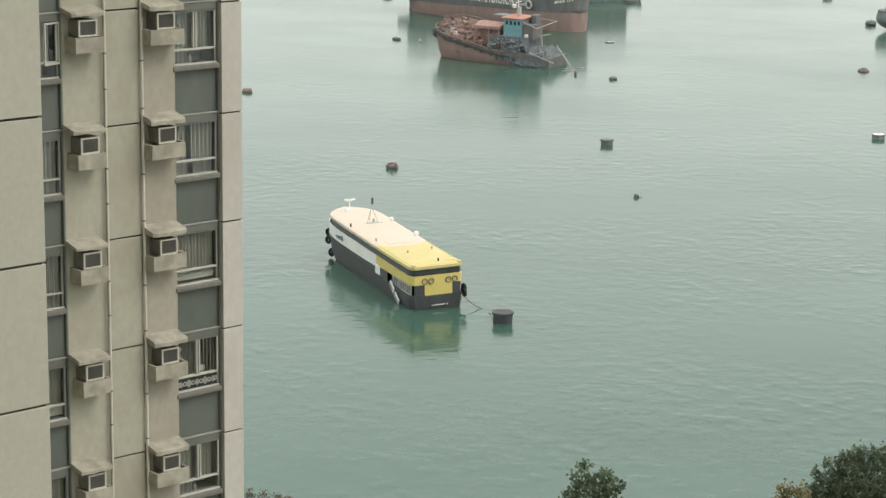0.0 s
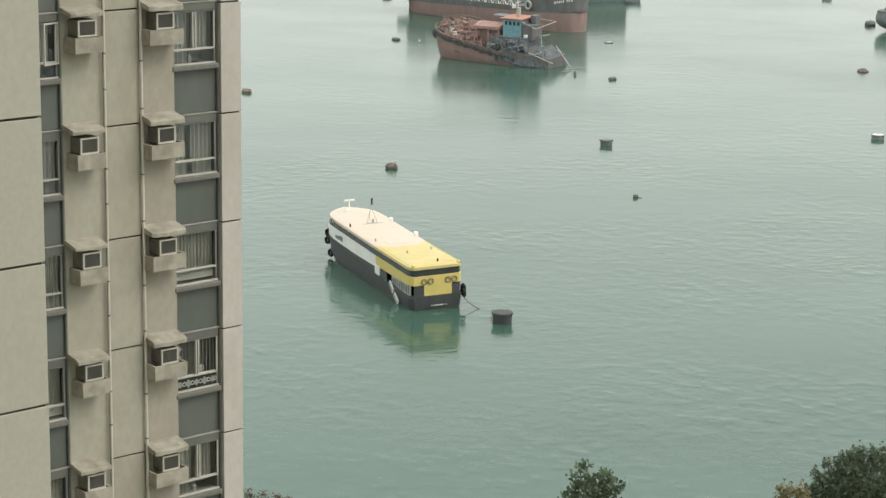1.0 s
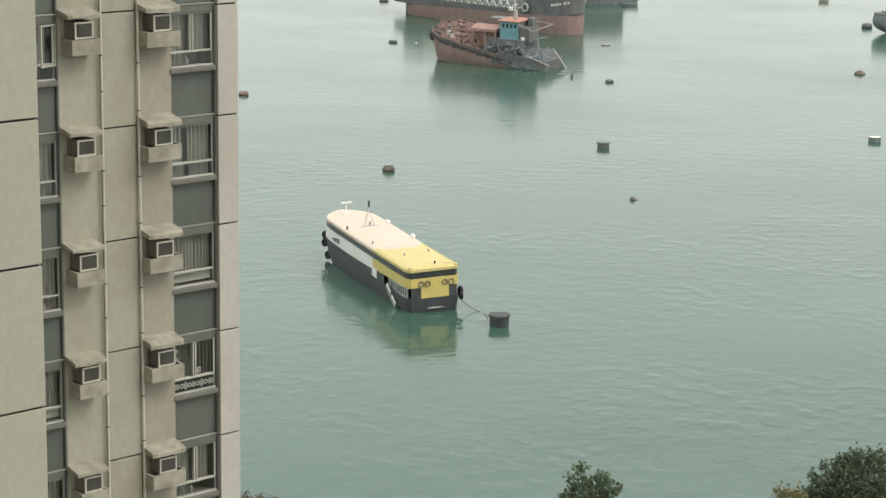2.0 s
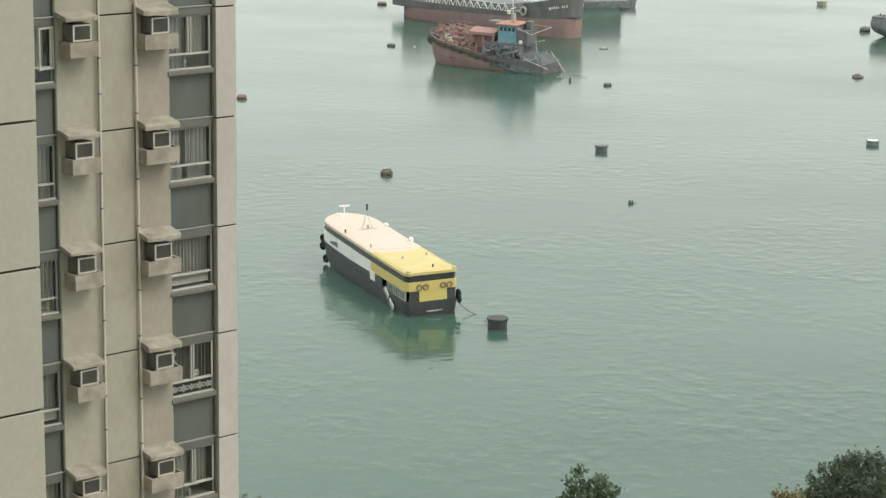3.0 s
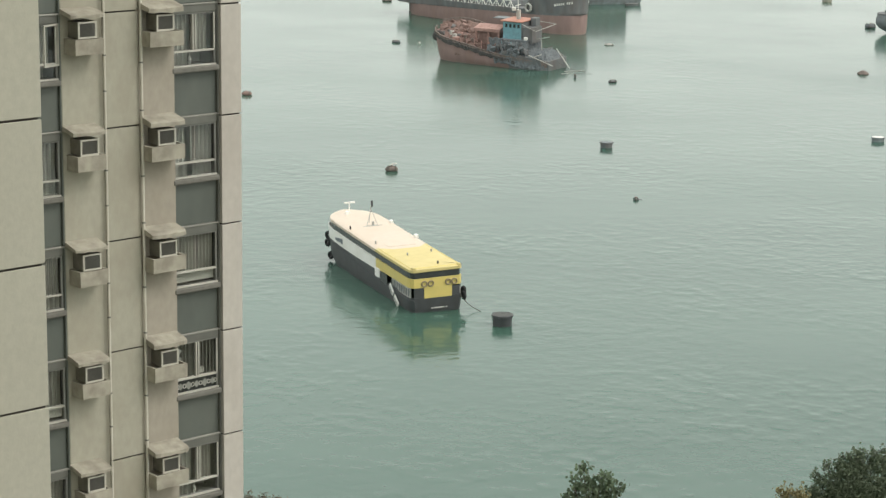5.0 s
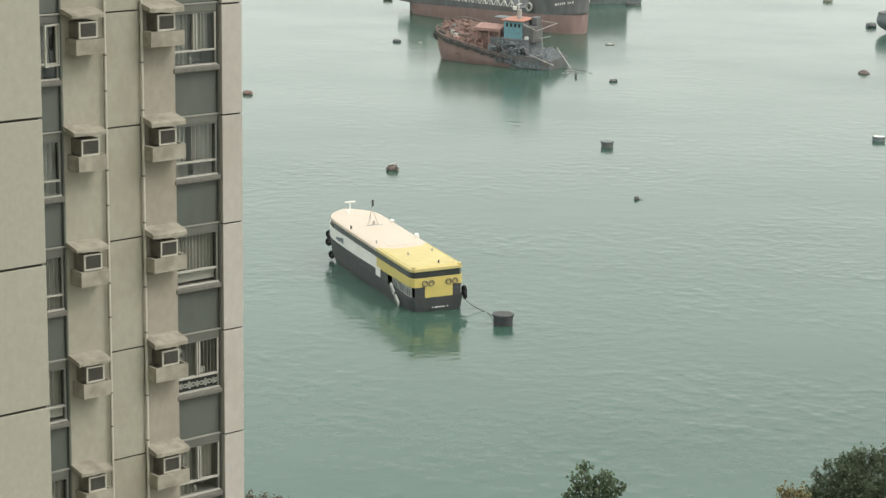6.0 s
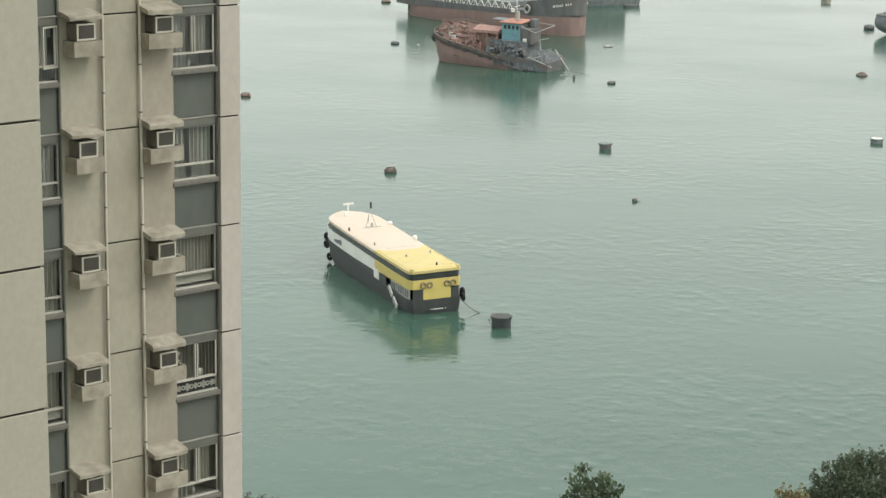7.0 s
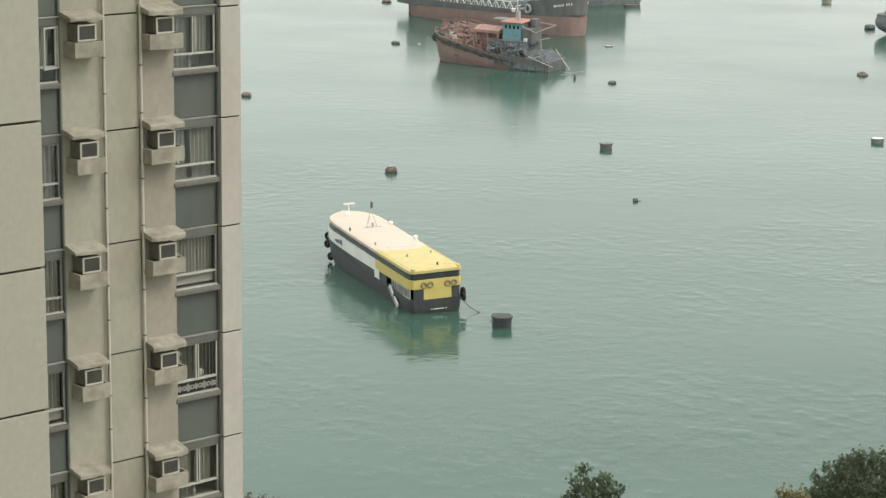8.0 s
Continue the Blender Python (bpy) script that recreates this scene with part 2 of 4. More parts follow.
HULL_BLACK = material("black_hull_paint", (0.056, 0.060, 0.064), 0.5, vary=0.2, grain=1.2, stain=(0.05, 0.05, 0.045), stain_size=1.0, amount=0.5, streak=2)
DECK_GREY = material("deck_grey", (0.08, 0.085, 0.08), 0.8, vary=0.15, grain=3)
RUBBER = material("black_rubber", (0.014, 0.014, 0.015), 0.8, vary=0.2, grain=8)
# old rubber, lightened further for the haze over the far boats
OLD_TYRE = material("weathered_tyre_rubber", (0.075, 0.072, 0.069), 0.9, vary=0.25, grain=4)
METAL = material("galvanised_metal", (0.42, 0.42, 0.40), 0.5, 0.3, vary=0.15, grain=4)
RING_ORANGE = material("faded_life_ring", (0.25, 0.205, 0.125), 0.6, vary=0.15, grain=6)
ROPE = material("old_rope", (0.10, 0.10, 0.085), 0.9, vary=0.2, grain=20)
# reds, rusts and darks of the far boats carry haze in their colour
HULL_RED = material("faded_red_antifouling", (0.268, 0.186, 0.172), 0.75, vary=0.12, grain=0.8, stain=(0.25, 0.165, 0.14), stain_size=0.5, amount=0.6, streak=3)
HULL_DARK = material("weathered_dark_hull", (0.128, 0.136, 0.140), 0.7, vary=0.2, grain=0.9, stain=(0.13, 0.10, 0.085), stain_size=0.6, amount=0.5, streak=3)
RUST = material("rusty_deck", (0.265, 0.175, 0.152), 0.85, vary=0.25, grain=1.6, stain=(0.13, 0.095, 0.08), stain_size=0.8, amount=0.6)
RUST_DARK = material("dark_rust", (0.175, 0.118, 0.104), 0.9, vary=0.3, grain=2.5, stain=(0.24, 0.15, 0.12), stain_size=1.5, amount=0.6)
RUST_PINK = material("faded_salmon_paint", (0.38, 0.24, 0.21), 0.8, vary=0.12, grain=1.5, stain=(0.2, 0.1, 0.07), stain_size=1.2, amount=0.5)
ORANGE = material("orange_roof_paint", (0.43, 0.21, 0.155), 0.7, vary=0.12, grain=1.5, stain=(0.25, 0.1, 0.06), stain_size=1.0, amount=0.4)
CYAN = material("sky_blue_paint", (0.17, 0.34, 0.39), 0.6, vary=0.1, grain=1.6, stain=(0.10, 0.16, 0.17), stain_size=1.4, amount=0.4)
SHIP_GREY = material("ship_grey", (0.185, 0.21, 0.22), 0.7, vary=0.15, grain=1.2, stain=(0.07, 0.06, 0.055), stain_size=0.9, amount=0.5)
AFT_GREY = material("worn_dark_grey", (0.115, 0.13, 0.138), 0.75, vary=0.2, grain=1.4, stain=(0.17, 0.12, 0.10), stain_size=1.1, amount=0.5, streak=2)
# netting lightened for haze as well
NET_GREY = material("dark_blue_grey_netting", (0.125, 0.142, 0.152), 0.9, vary=0.35, grain=2.2, stain=(0.13, 0.14, 0.145), stain_size=1.3, amount=0.5, bump=0.5, bump_size=12)
PALE_GREY = material("pale_grey_paint", (0.42, 0.42, 0.39), 0.7, vary=0.12, grain=2, stain=(0.2, 0.16, 0.13), stain_size=1.2, amount=0.4)
LEAF = leaf_material("dark_leaves", (0.162, 0.198, 0.134))
LEAF_LIGHT = leaf_material("fresh_leaves", (0.155, 0.20, 0.13))
LEAF_DRY = leaf_material("dry_leaves", (0.17, 0.155, 0.115))
LEAF_OLIVE = leaf_material("olive_yellow_leaves", (0.27, 0.245, 0.135))
BARK = material("bark", (0.09, 0.075, 0.055), 0.9, vary=0.3, grain=6, bump=0.5, bump_size=20, streak=4)
SOIL = material("soil_and_grass", (0.10, 0.10, 0.06), 0.95, vary=0.3, grain=0.8)
WEATHERED = material("weathered_brown_grey", (0.13, 0.105, 0.095), 0.85, vary=0.25, grain=3, stain=(0.30, 0.24, 0.21), stain_size=2.5, amount=0.6)
BADGE_BLUE = material("dull_blue", (0.17, 0.195, 0.215), 0.6, vary=0.2, grain=4)
PAPER_WHITE = material("white_marking", (0.70, 0.70, 0.66), 0.6, vary=0.05)


# ---- water and shore ----
def sea():
    bm = bmesh.new()
    s = 4000
    bm.faces.new([bm.verts.new(p) for p in ((-s, -s + 1500, 0), (s, -s + 1500, 0), (s, s + 1500, 0), (-s, s + 1500, 0))])
    return tagged(part("water", bm, WATER), "calm green harbour water with small ripples", "water", kind="structure")


SEA = sea()
GROUND_Z = 4.0


def shore():
    bm = soft_box(-160, 160, -80, 112, -6, GROUND_Z, 0.3)
    return tagged(part("ground", bm, SOIL), "planted shore behind a sea wall", "ground", kind="structure")


shore()


def near_block():
    """Unseen plain front of the block the view is taken from, shading the tower."""
    bm = boxes((-48, 16, -14, -1.5, GROUND_Z, 84))
    return tagged(part("wall_south", bm, RENDER_WALL), "plain unseen front behind the camera that blocks sky light", "wall", kind="structure")


near_block()

# ---- apartment tower ----
# local frame: x along the facade, y into the building, z from the ground
STOREY = 2.75
JOINT_Z = 41.504 - GROUND_Z
WING_Z = 43.606 - GROUND_Z
STOREYS = range(-11, 13)
TOP = JOINT_Z + 13 * STOREY
TOWER = pose(-8.12, 50.24, GROUND_Z, 0, 0, 41.93)
tower = thing("apartment_tower", TOWER, "beige rendered high-rise with grey panels under its windows", "building")


def tower_walls():
    part("core", boxes((-7.0, 3.9, 0.9, 12.0, 0, TOP - 0.2)), INTERIOR, tower)
    # plain walls with the air conditioners
    part("wall", soft_box(-1.17, -0.02, 0.03, 0.9, 0, TOP, 0.02), RENDER_WALL, tower)
    seam = JOINT_Z + 2.83
    part("wall", soft_box(0.96, 2.0, 0.03, 0.9, seam, TOP, 0.004), RENDER_WALL, tower)
    part("wall", soft_box(0.96, 2.0, 0.03, 0.9, 0, seam, 0.004), RENDER_PINK, tower, "pinkish, darker render on the lower storeys")
    part("wall", soft_box(-7.08, -2.62, 0.03, 0.9, 0, TOP, 0.02), RENDER_WALL, tower)
    part("wall", soft_box(3.9, 3.97, 0.9, 12.0, 0, TOP, 0.02), RENDER_WALL, tower)
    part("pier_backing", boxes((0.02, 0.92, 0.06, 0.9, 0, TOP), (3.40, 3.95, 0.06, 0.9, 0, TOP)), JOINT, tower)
    part("roof", soft_box(-7.1, 3.98, 0.0, 12.0, TOP, TOP + 1.0, 0.05), CONCRETE, tower)
    pier = None
    for k in STOREYS:
        z = JOINT_Z + k * STOREY
        m = Matrix.Translation((0, 0, z))
        if pier is None:
            pier = part("pier_panel", soft_box(-0.02, 0.96, 0.0, 0.5, 0.02, STOREY - 0.02, 0.008), RENDER_WALL, tower)
            pier.matrix_basis = m
            corner = part("corner_panel", soft_box(3.37, 3.98, 0.0, 0.9, 0.02, STOREY - 0.02, 0.008), CORNER_WALL, tower)
            corner.matrix_basis = m
        else:
            again(pier, tower, m)
            again(corner, tower, m)


def wing():
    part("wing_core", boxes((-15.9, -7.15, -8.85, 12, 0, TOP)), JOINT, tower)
    first = None
    for k in STOREYS:
        m = Matrix.Translation((0, 0, WING_Z + (k - 1) * STOREY))
        if first is None:
            first = part("wing_panel", soft_box(-16, -7.1, -8.9, -8.6, 0.024, STOREY - 0.024, 0.01), WING_WALL, tower)
            first.matrix_basis = m
            side = part("wing_side_panel", soft_box(-7.16, -7.09, -8.58, 0.0, 0.024, STOREY - 0.024, 0.01), WING_WALL, tower)
            side.matrix_basis = m
        else:
            again(first, tower, m)
            again(side, tower, m)


def curtain(x0, x1, y, z0, z1, folds, gap=None):
    n = folds * 4
    bm = bmesh.new()
    rows = []
    for i in range(n + 1):
        x = x0 + (x1 - x0) * i / n
        d = 0.02 * math.sin(i * math.pi / 2 + 0.4 * math.sin(i * 1.7))
        rows.append([bm.verts.new((x, y + d, z)) for z in (z0, z1)])
    for i, (a, b) in enumerate(zip(rows, rows[1:])):
        x = x0 + (x1 - x0) * (i + 0.5) / n
        if gap and gap[0] < x < gap[1]:
            continue
        bm.faces.new((a[0], b[0], b[1], a[1]))
    bmesh.ops.solidify(bm, geom=bm.faces[:], thickness=0.006)
    return bm


def bay(x0, x1, z, style):
    """One storey of a window strip: panel, sill, window with its panes, header."""
    lo, mid, hi = z + 1.27, z + 1.64, z + STOREY - 0.17
    part("panel_rail", soft_box(x0, x1, 0.17, 0.9, z + 0.015, z + 0.055, 0.01), FRAME_MID, tower)
    part("spandrel", soft_box(x0, x1 - 0.045, 0.23, 0.9, z + 0.06, z + 1.14, 0.01), SPANDREL, tower)
    part("jamb", soft_box(x1 - 0.045, x1, 0.15, 0.9, z + 0.06, z + STOREY + 0.015, 0.008), HEADER if x0 > 0 else SPANDREL, tower)
    part("sill", soft_box(x0 - 0.05, x1 - 0.045, 0.05, 0.9, z + 1.14, z + 1.27, 0.03, 2), SILL, tower)
    part("header", soft_box(x0, x1 - 0.045, 0.19, 0.9, hi, z + STOREY + 0.015, 0.01), HEADER, tower)
    a, b = x0 + 0.04, x1 - 0.10
    xm = (a + b) / 2 + (0.02 if style != "open" else -0.1)
    win = part("window", boxes((x0, x1 - 0.045, 0.22, 0.32, lo, lo + 0.03), (x0, x1 - 0.045, 0.22, 0.32, hi - 0.04, hi),
                               (x0, a, 0.22, 0.32, lo + 0.03, hi - 0.04), (b, x1 - 0.045, 0.22, 0.32, lo + 0.03, hi - 0.04)), FRAME_GREY, tower)
    part("transom", boxes((a, b, 0.19, 0.30, mid - 0.022, mid + 0.022)), FRAME_WHITE, win)
    part("sill_rail", boxes((x0 + 0.02, b + 0.03, 0.15, 0.22, lo, lo + 0.035)), FRAME_WHITE, win)
    part("side_rail", boxes((b - 0.02, b + 0.02, 0.19, 0.22, mid + 0.022, hi - 0.04)), FRAME_WHITE if style in ("mullion", "lattice", "open") else FRAME_GREY, win)
    if style in ("mullion", "lattice", "open", "bars"):
        for c in (xm - 0.05, xm + 0.02):
            part("mullion", boxes((c, c + 0.032, 0.19, 0.30, mid + 0.022, hi - 0.04)), FRAME_WHITE if style != "bars" else FRAME_GREY, win)
    for c, d, e, f in ((a, b, lo + 0.03, mid - 0.022), (a, xm - 0.05, mid + 0.022, hi - 0.04), (xm + 0.052, b, mid + 0.022, hi - 0.04)):
        pane = part("pane", boxes((c, d, 0.255, 0.267, e, f)), GLASS, win)
        pane.visible_shadow = False
    if style == "curtained":
        part("curtain", curtain(a, xm - 0.02, 0.36, mid, hi, 6), CURTAIN, win)
        part("curtain", curtain(xm - 0.01, b, 0.375, mid, hi, 6), CURTAIN, win)
        part("blind", boxes((a, b, 0.33, 0.35, lo + 0.09, mid - 0.04)), CURTAIN, win)
    elif style == "grey":
        part("curtain", curtain(a, b, 0.36, mid, hi, 10, (xm - 0.2, xm - 0.06)), CURTAIN, win)
        part("curtain", curtain(a, b, 0.38, lo, mid, 6, (xm - 0.1, xm + 0.05)), CURTAIN_PALE, win)
    elif style == "lattice":
        part("lattice_panel", boxes((a, b, 0.235, 0.25, lo + 0.035, mid - 0.03)), BAND_DARK, win)
        n = 5
        w = (b - a) / n
        for i in range(n):
            r = 0.078 if i % 2 else 0.064
            bm = boxes((-r, r, 0, 0.02, -r, r))
            part("lattice_diamond", bm, TILE_PALE, win).matrix_basis = pose(a + w * (i + 0.5), 0.21, (lo + mid) / 2, 0, 45, 0)
        for i in range(n + 1):
            c = a + w * i
            part("lattice_star", ringed(bmesh.new(), pose(min(max(c, a + 0.05), b - 0.05), 0.22, (lo + mid) / 2, 90), 0.05, 0.012, 10, 5), FRAME_WHITE, win)
        for i in range(5):
            c = xm + 0.13 + i * 0.105
            part("grille_bar", tubes(0.010, ((c, 0.30, mid), (c, 0.30, hi)), sides=5), FRAME_MID, win)
        part("curtain", curtain(a, xm - 0.12, 0.4, lo, hi, 5), CURTAIN_DARK, win)
        for i in range(4):
            part("lattice_diamond", boxes((-0.05, 0.05, 0, 0.02, -0.05, 0.05)), TILE_PALE, win).matrix_basis = pose(a + 0.1, 0.21, mid + 0.14 + i * 0.2, 0, 45, 0)
        part("small_fan", soft_box(xm + 0.12, xm + 0.3, 0.31, 0.4, mid + 0.03, mid + 0.2, 0.03), FRAME_WHITE, win)
    elif style == "bars":
        part("curtain", curtain(a, b, 0.33, lo, hi, 9), CURTAIN, win)
        for i in range(11):
            c = a + 0.03 + i * 0.115
            part("grille_bar", tubes(0.011, ((c, 0.21, mid), (c, 0.21, hi)), sides=5), FRAME_GREY, win)
    else:
        part("curtain", curtain(a, xm - 0.1, 0.38, lo, hi, 4), CURTAIN, win)
        part("curtain", curtain(xm + 0.1, b - 0.1, 0.38, mid - 0.05, hi, 4), CURTAIN_PALE, win)
        part("window_pot", lathe([(0.05, 0), (0.07, 0.12), (0.03, 0.2), (0.02, 0.3)], 10), INTERIOR, win).matrix_basis = pose(xm - 0.05, 0.36, lo + 0.03)
    if style == "open":
        for x, turn, width in ((x0 + 1.42, 200, 0.54), (x0 + 0.82, 204, 0.46)):
            sash_bm = boxes((0, 0.04, -0.02, 0.02, 0, 0.98), (width - 0.04, width, -0.02, 0.02, 0, 0.98), (0.04, width - 0.04, -0.02, 0.02, 0, 0.04), (0.04, width - 0.04, -0.02, 0.02, 0.94, 0.98))
            sash = part("open_sash", sash_bm, FRAME_WHITE, win, "white open sash")
            sash.matrix_basis = pose(x, 0.18, mid - 0.04, 0, 0, turn)


STYLES = {1: "mullion", 0: "mullion", -1: "grey", -2: "curtained", -3: "lattice", -4: "mullion", -5: "grey"}
STYLES_NARROW = {0: "open", -1: "grey", -2: "bars", -3: "curtained"}


def drain_pipe(x, radius, brackets):
    pipe = part("drain_pipe", tubes(radius, ((x, -0.07, 0), (x, -0.07, TOP)), sides=12), PIPE, tower, smooth=True)
    for k in STOREYS:
        z = JOINT_Z + k * STOREY
        for off in brackets:
            part("pipe_collar", tubes(radius * 1.35, ((x, -0.07, z + off), (x, -0.07, z + off + 0.035)), sides=10), SILL, pipe)


def ac_support(x0, x1, z, dz):
    """A sloped concrete hood and the trough below it."""
    worn = 0.02 * math.sin(z * 7.3 + x0)
    lip = z + 2.74 + worn + dz
    thick = 0.12 if x0 > 0 else 0.085
    rough = random.Random(round(z * 10 + x0 * 100))
    rings = []
    for i in range(9):
        x = x0 + (x1 - x0) * i / 8
        j = [rough.uniform(-0.012, 0.012) for _ in range(4)]
        front = -0.50 + j[0] + (0.035 if i in (0, 8) else 0)
        rings.append([(x, 0.03, lip + 0.09), (x, front, lip + j[1]), (x, front - j[0] * 0.5, lip + thick * 0.8 + j[2]), (x, front + 0.05, lip + thick + 0.01 + j[3]), (x, 0.03, lip + thick + 0.115)])
    part("rain_hood", loft(rings), CONCRETE, tower)
    a, b, lo, hi = x0 + (0.02 if x0 > 0 else 0.11), x1, z + 1.90 + dz, z + 2.26 + dz
    bm = boxes((a, b, -0.46, 0.03, lo, lo + 0.07), (a, b, -0.46, -0.40, lo + 0.07, hi), (a, a + 0.06, -0.40, 0.03, lo + 0.07, hi), (b - 0.06, b, -0.40, 0.03, lo + 0.07, hi))
    for v in bm.verts:
        # worn, slightly sagging corners
        wob = math.sin(v.co.x * 17 + z * 3.1) * 0.010
        v.co.z += wob if v.co.z > lo + 0.1 else wob * 0.6
        v.co.y += 0.008 * math.sin(v.co.z * 9 + v.co.x * 5) if v.co.y < -0.3 else 0
    part("ac_trough", bm, CONCRETE, tower)
    return hi


def air_conditioner():
    """A window unit; its outer end faces -y."""
    ac = thing("air_conditioner", pose(0, 0, 0), "grey window air conditioner with pale front frame on a concrete trough", "air conditioner", "air conditioners on the tower")
    part("casing", soft_box(-0.25, 0.25, 0.03, 0.55, 0.0, 0.39, 0.012), AC_BODY, ac)
    part("front_frame", boxes((-0.25, 0.25, 0, 0.03, 0, 0.038), (-0.25, 0.25, 0, 0.03, 0.352, 0.39), (-0.25, -0.212, 0, 0.03, 0.038, 0.352), (0.212, 0.25, 0, 0.03, 0.038, 0.352)), AC_FRAME, ac)
    fins = bmesh.new()
    for i in range(16):
        a = -0.2 + i * 0.026
        box(fins, a, a + 0.008, 0.008, 0.028, 0.046, 0.344)
    part("grille", fins, AC_GRILLE, ac)
    return ac


tower_walls()
wing()
drain_pipe(-0.05, 0.031, (0.9, 1.75))
drain_pipe(0.98, 0.037, (0.35, 1.5))
unit = None
for k in STOREYS:
    z = JOINT_Z + k * STOREY
    for x0, x1, styles, forward in ((2.0, 3.37, STYLES, 0.05), (-2.62, -1.17, STYLES_NARROW, 0.13)):
        before = set(tower.children)
        bay(x0, x1, z, styles.get(k, "grey"))
        for o in tower.children:
            if o not in before:
                o.location.y -= forward
    for x0, x1, dz, xc in ((0.97, 1.95, 0.0, 1.46), (-1.18, -0.30, -0.03, -0.71)):
        top = ac_support(x0, x1, z, dz)
        m = TOWER @ pose(xc, -0.42, top + 0.02 - 0.01, 0, 0, 0)
        if -6 < k < 3:
            if unit is None:
                unit = air_conditioner()
                unit.matrix_basis = m
            else:
                copy_thing(unit, m)
    part("pipe_box", soft_box(1.03, 1.09, -0.03, 0.03, z + 1.95, z + 2.1, 0.01), PIPE, tower)


# ---- ferry ----
# local frame: x to starboard, y ahead, origin at the stern just above the waterline
FERRY = pose(-0.78, 195.7, 0.34, 0, -1.7, 22.5)
LONG = 25.8
HALF = [(0, 2.55), (1, 2.65), (18, 2.65), (20, 2.65), (21.5, 2.63), (22.4, 2.56), (23.1, 2.42), (23.8, 2.15), (24.5, 1.7), (25.0, 1.22), (25.4, 0.72), (25.65, 0.32), (LONG, 0.06)]
STATIONS = [0, 0.35, 1, 2.5, 4, 5.5, 7, 8.0, 9.3, 12, 15, 18, 19, 20, 20.7, 21.3, 21.8, 22.3, 22.7, 23.1, 23.45, 23.8, 24.15, 24.5, 24.75, 25.0, 25.2, 25.4, 25.55, 25.65, LONG]
PAINT_SPLIT = 9.3


def rise(y):
    return 0.54 * (max(y, 0) / LONG) ** 1.6


def flank(side, y, inset=0.0, ahead=0.0):
    """A point of the outline; corners at the stern are rounded."""
    w = lerp(HALF, y) - inset
    if y < 0.35:
        w -= 0.25 * (1 - y / 0.35)
    s = max(0.0, 1 - inset / 8)
    return side * max(w, 0.02), y * s + (inset if y < 1 else 0) + ahead * (y / LONG) ** 3


def outline(y0, y1, inset=0.0, ahead=0.0):
    ys = [y for y in STATIONS if y0 - 1e-6 <= y <= y1 + 1e-6]
    port = [flank(-1, y, inset, ahead) for y in ys]
    star = [flank(1, y, inset, ahead) for y in ys]
    return port + star[::-1]


def slab(pts, lo, hi):
    """A flat body over an outline; lo and hi give heights by y."""
    return loft([[(x, y, lo(y)) for x, y in pts], [(x, y, hi(y)) for x, y in pts]])


def skirt(path, lo, hi, thick=0.06):
    """An upright band along an open path, with thickness inwards."""
    ring = []
    for x, y in path:
        k = 1 - thick / max(0.3, abs(x)) if abs(x) > 0.3 else 1
        xi, yi = x * k, y + (thick if y < 0.4 else 0)
        ring.append([(x, y, lo(y)), (x, y, hi(y)), (xi, yi, hi(y)), (xi, yi, lo(y))])
    return loft(ring, closed=True, cap=True)


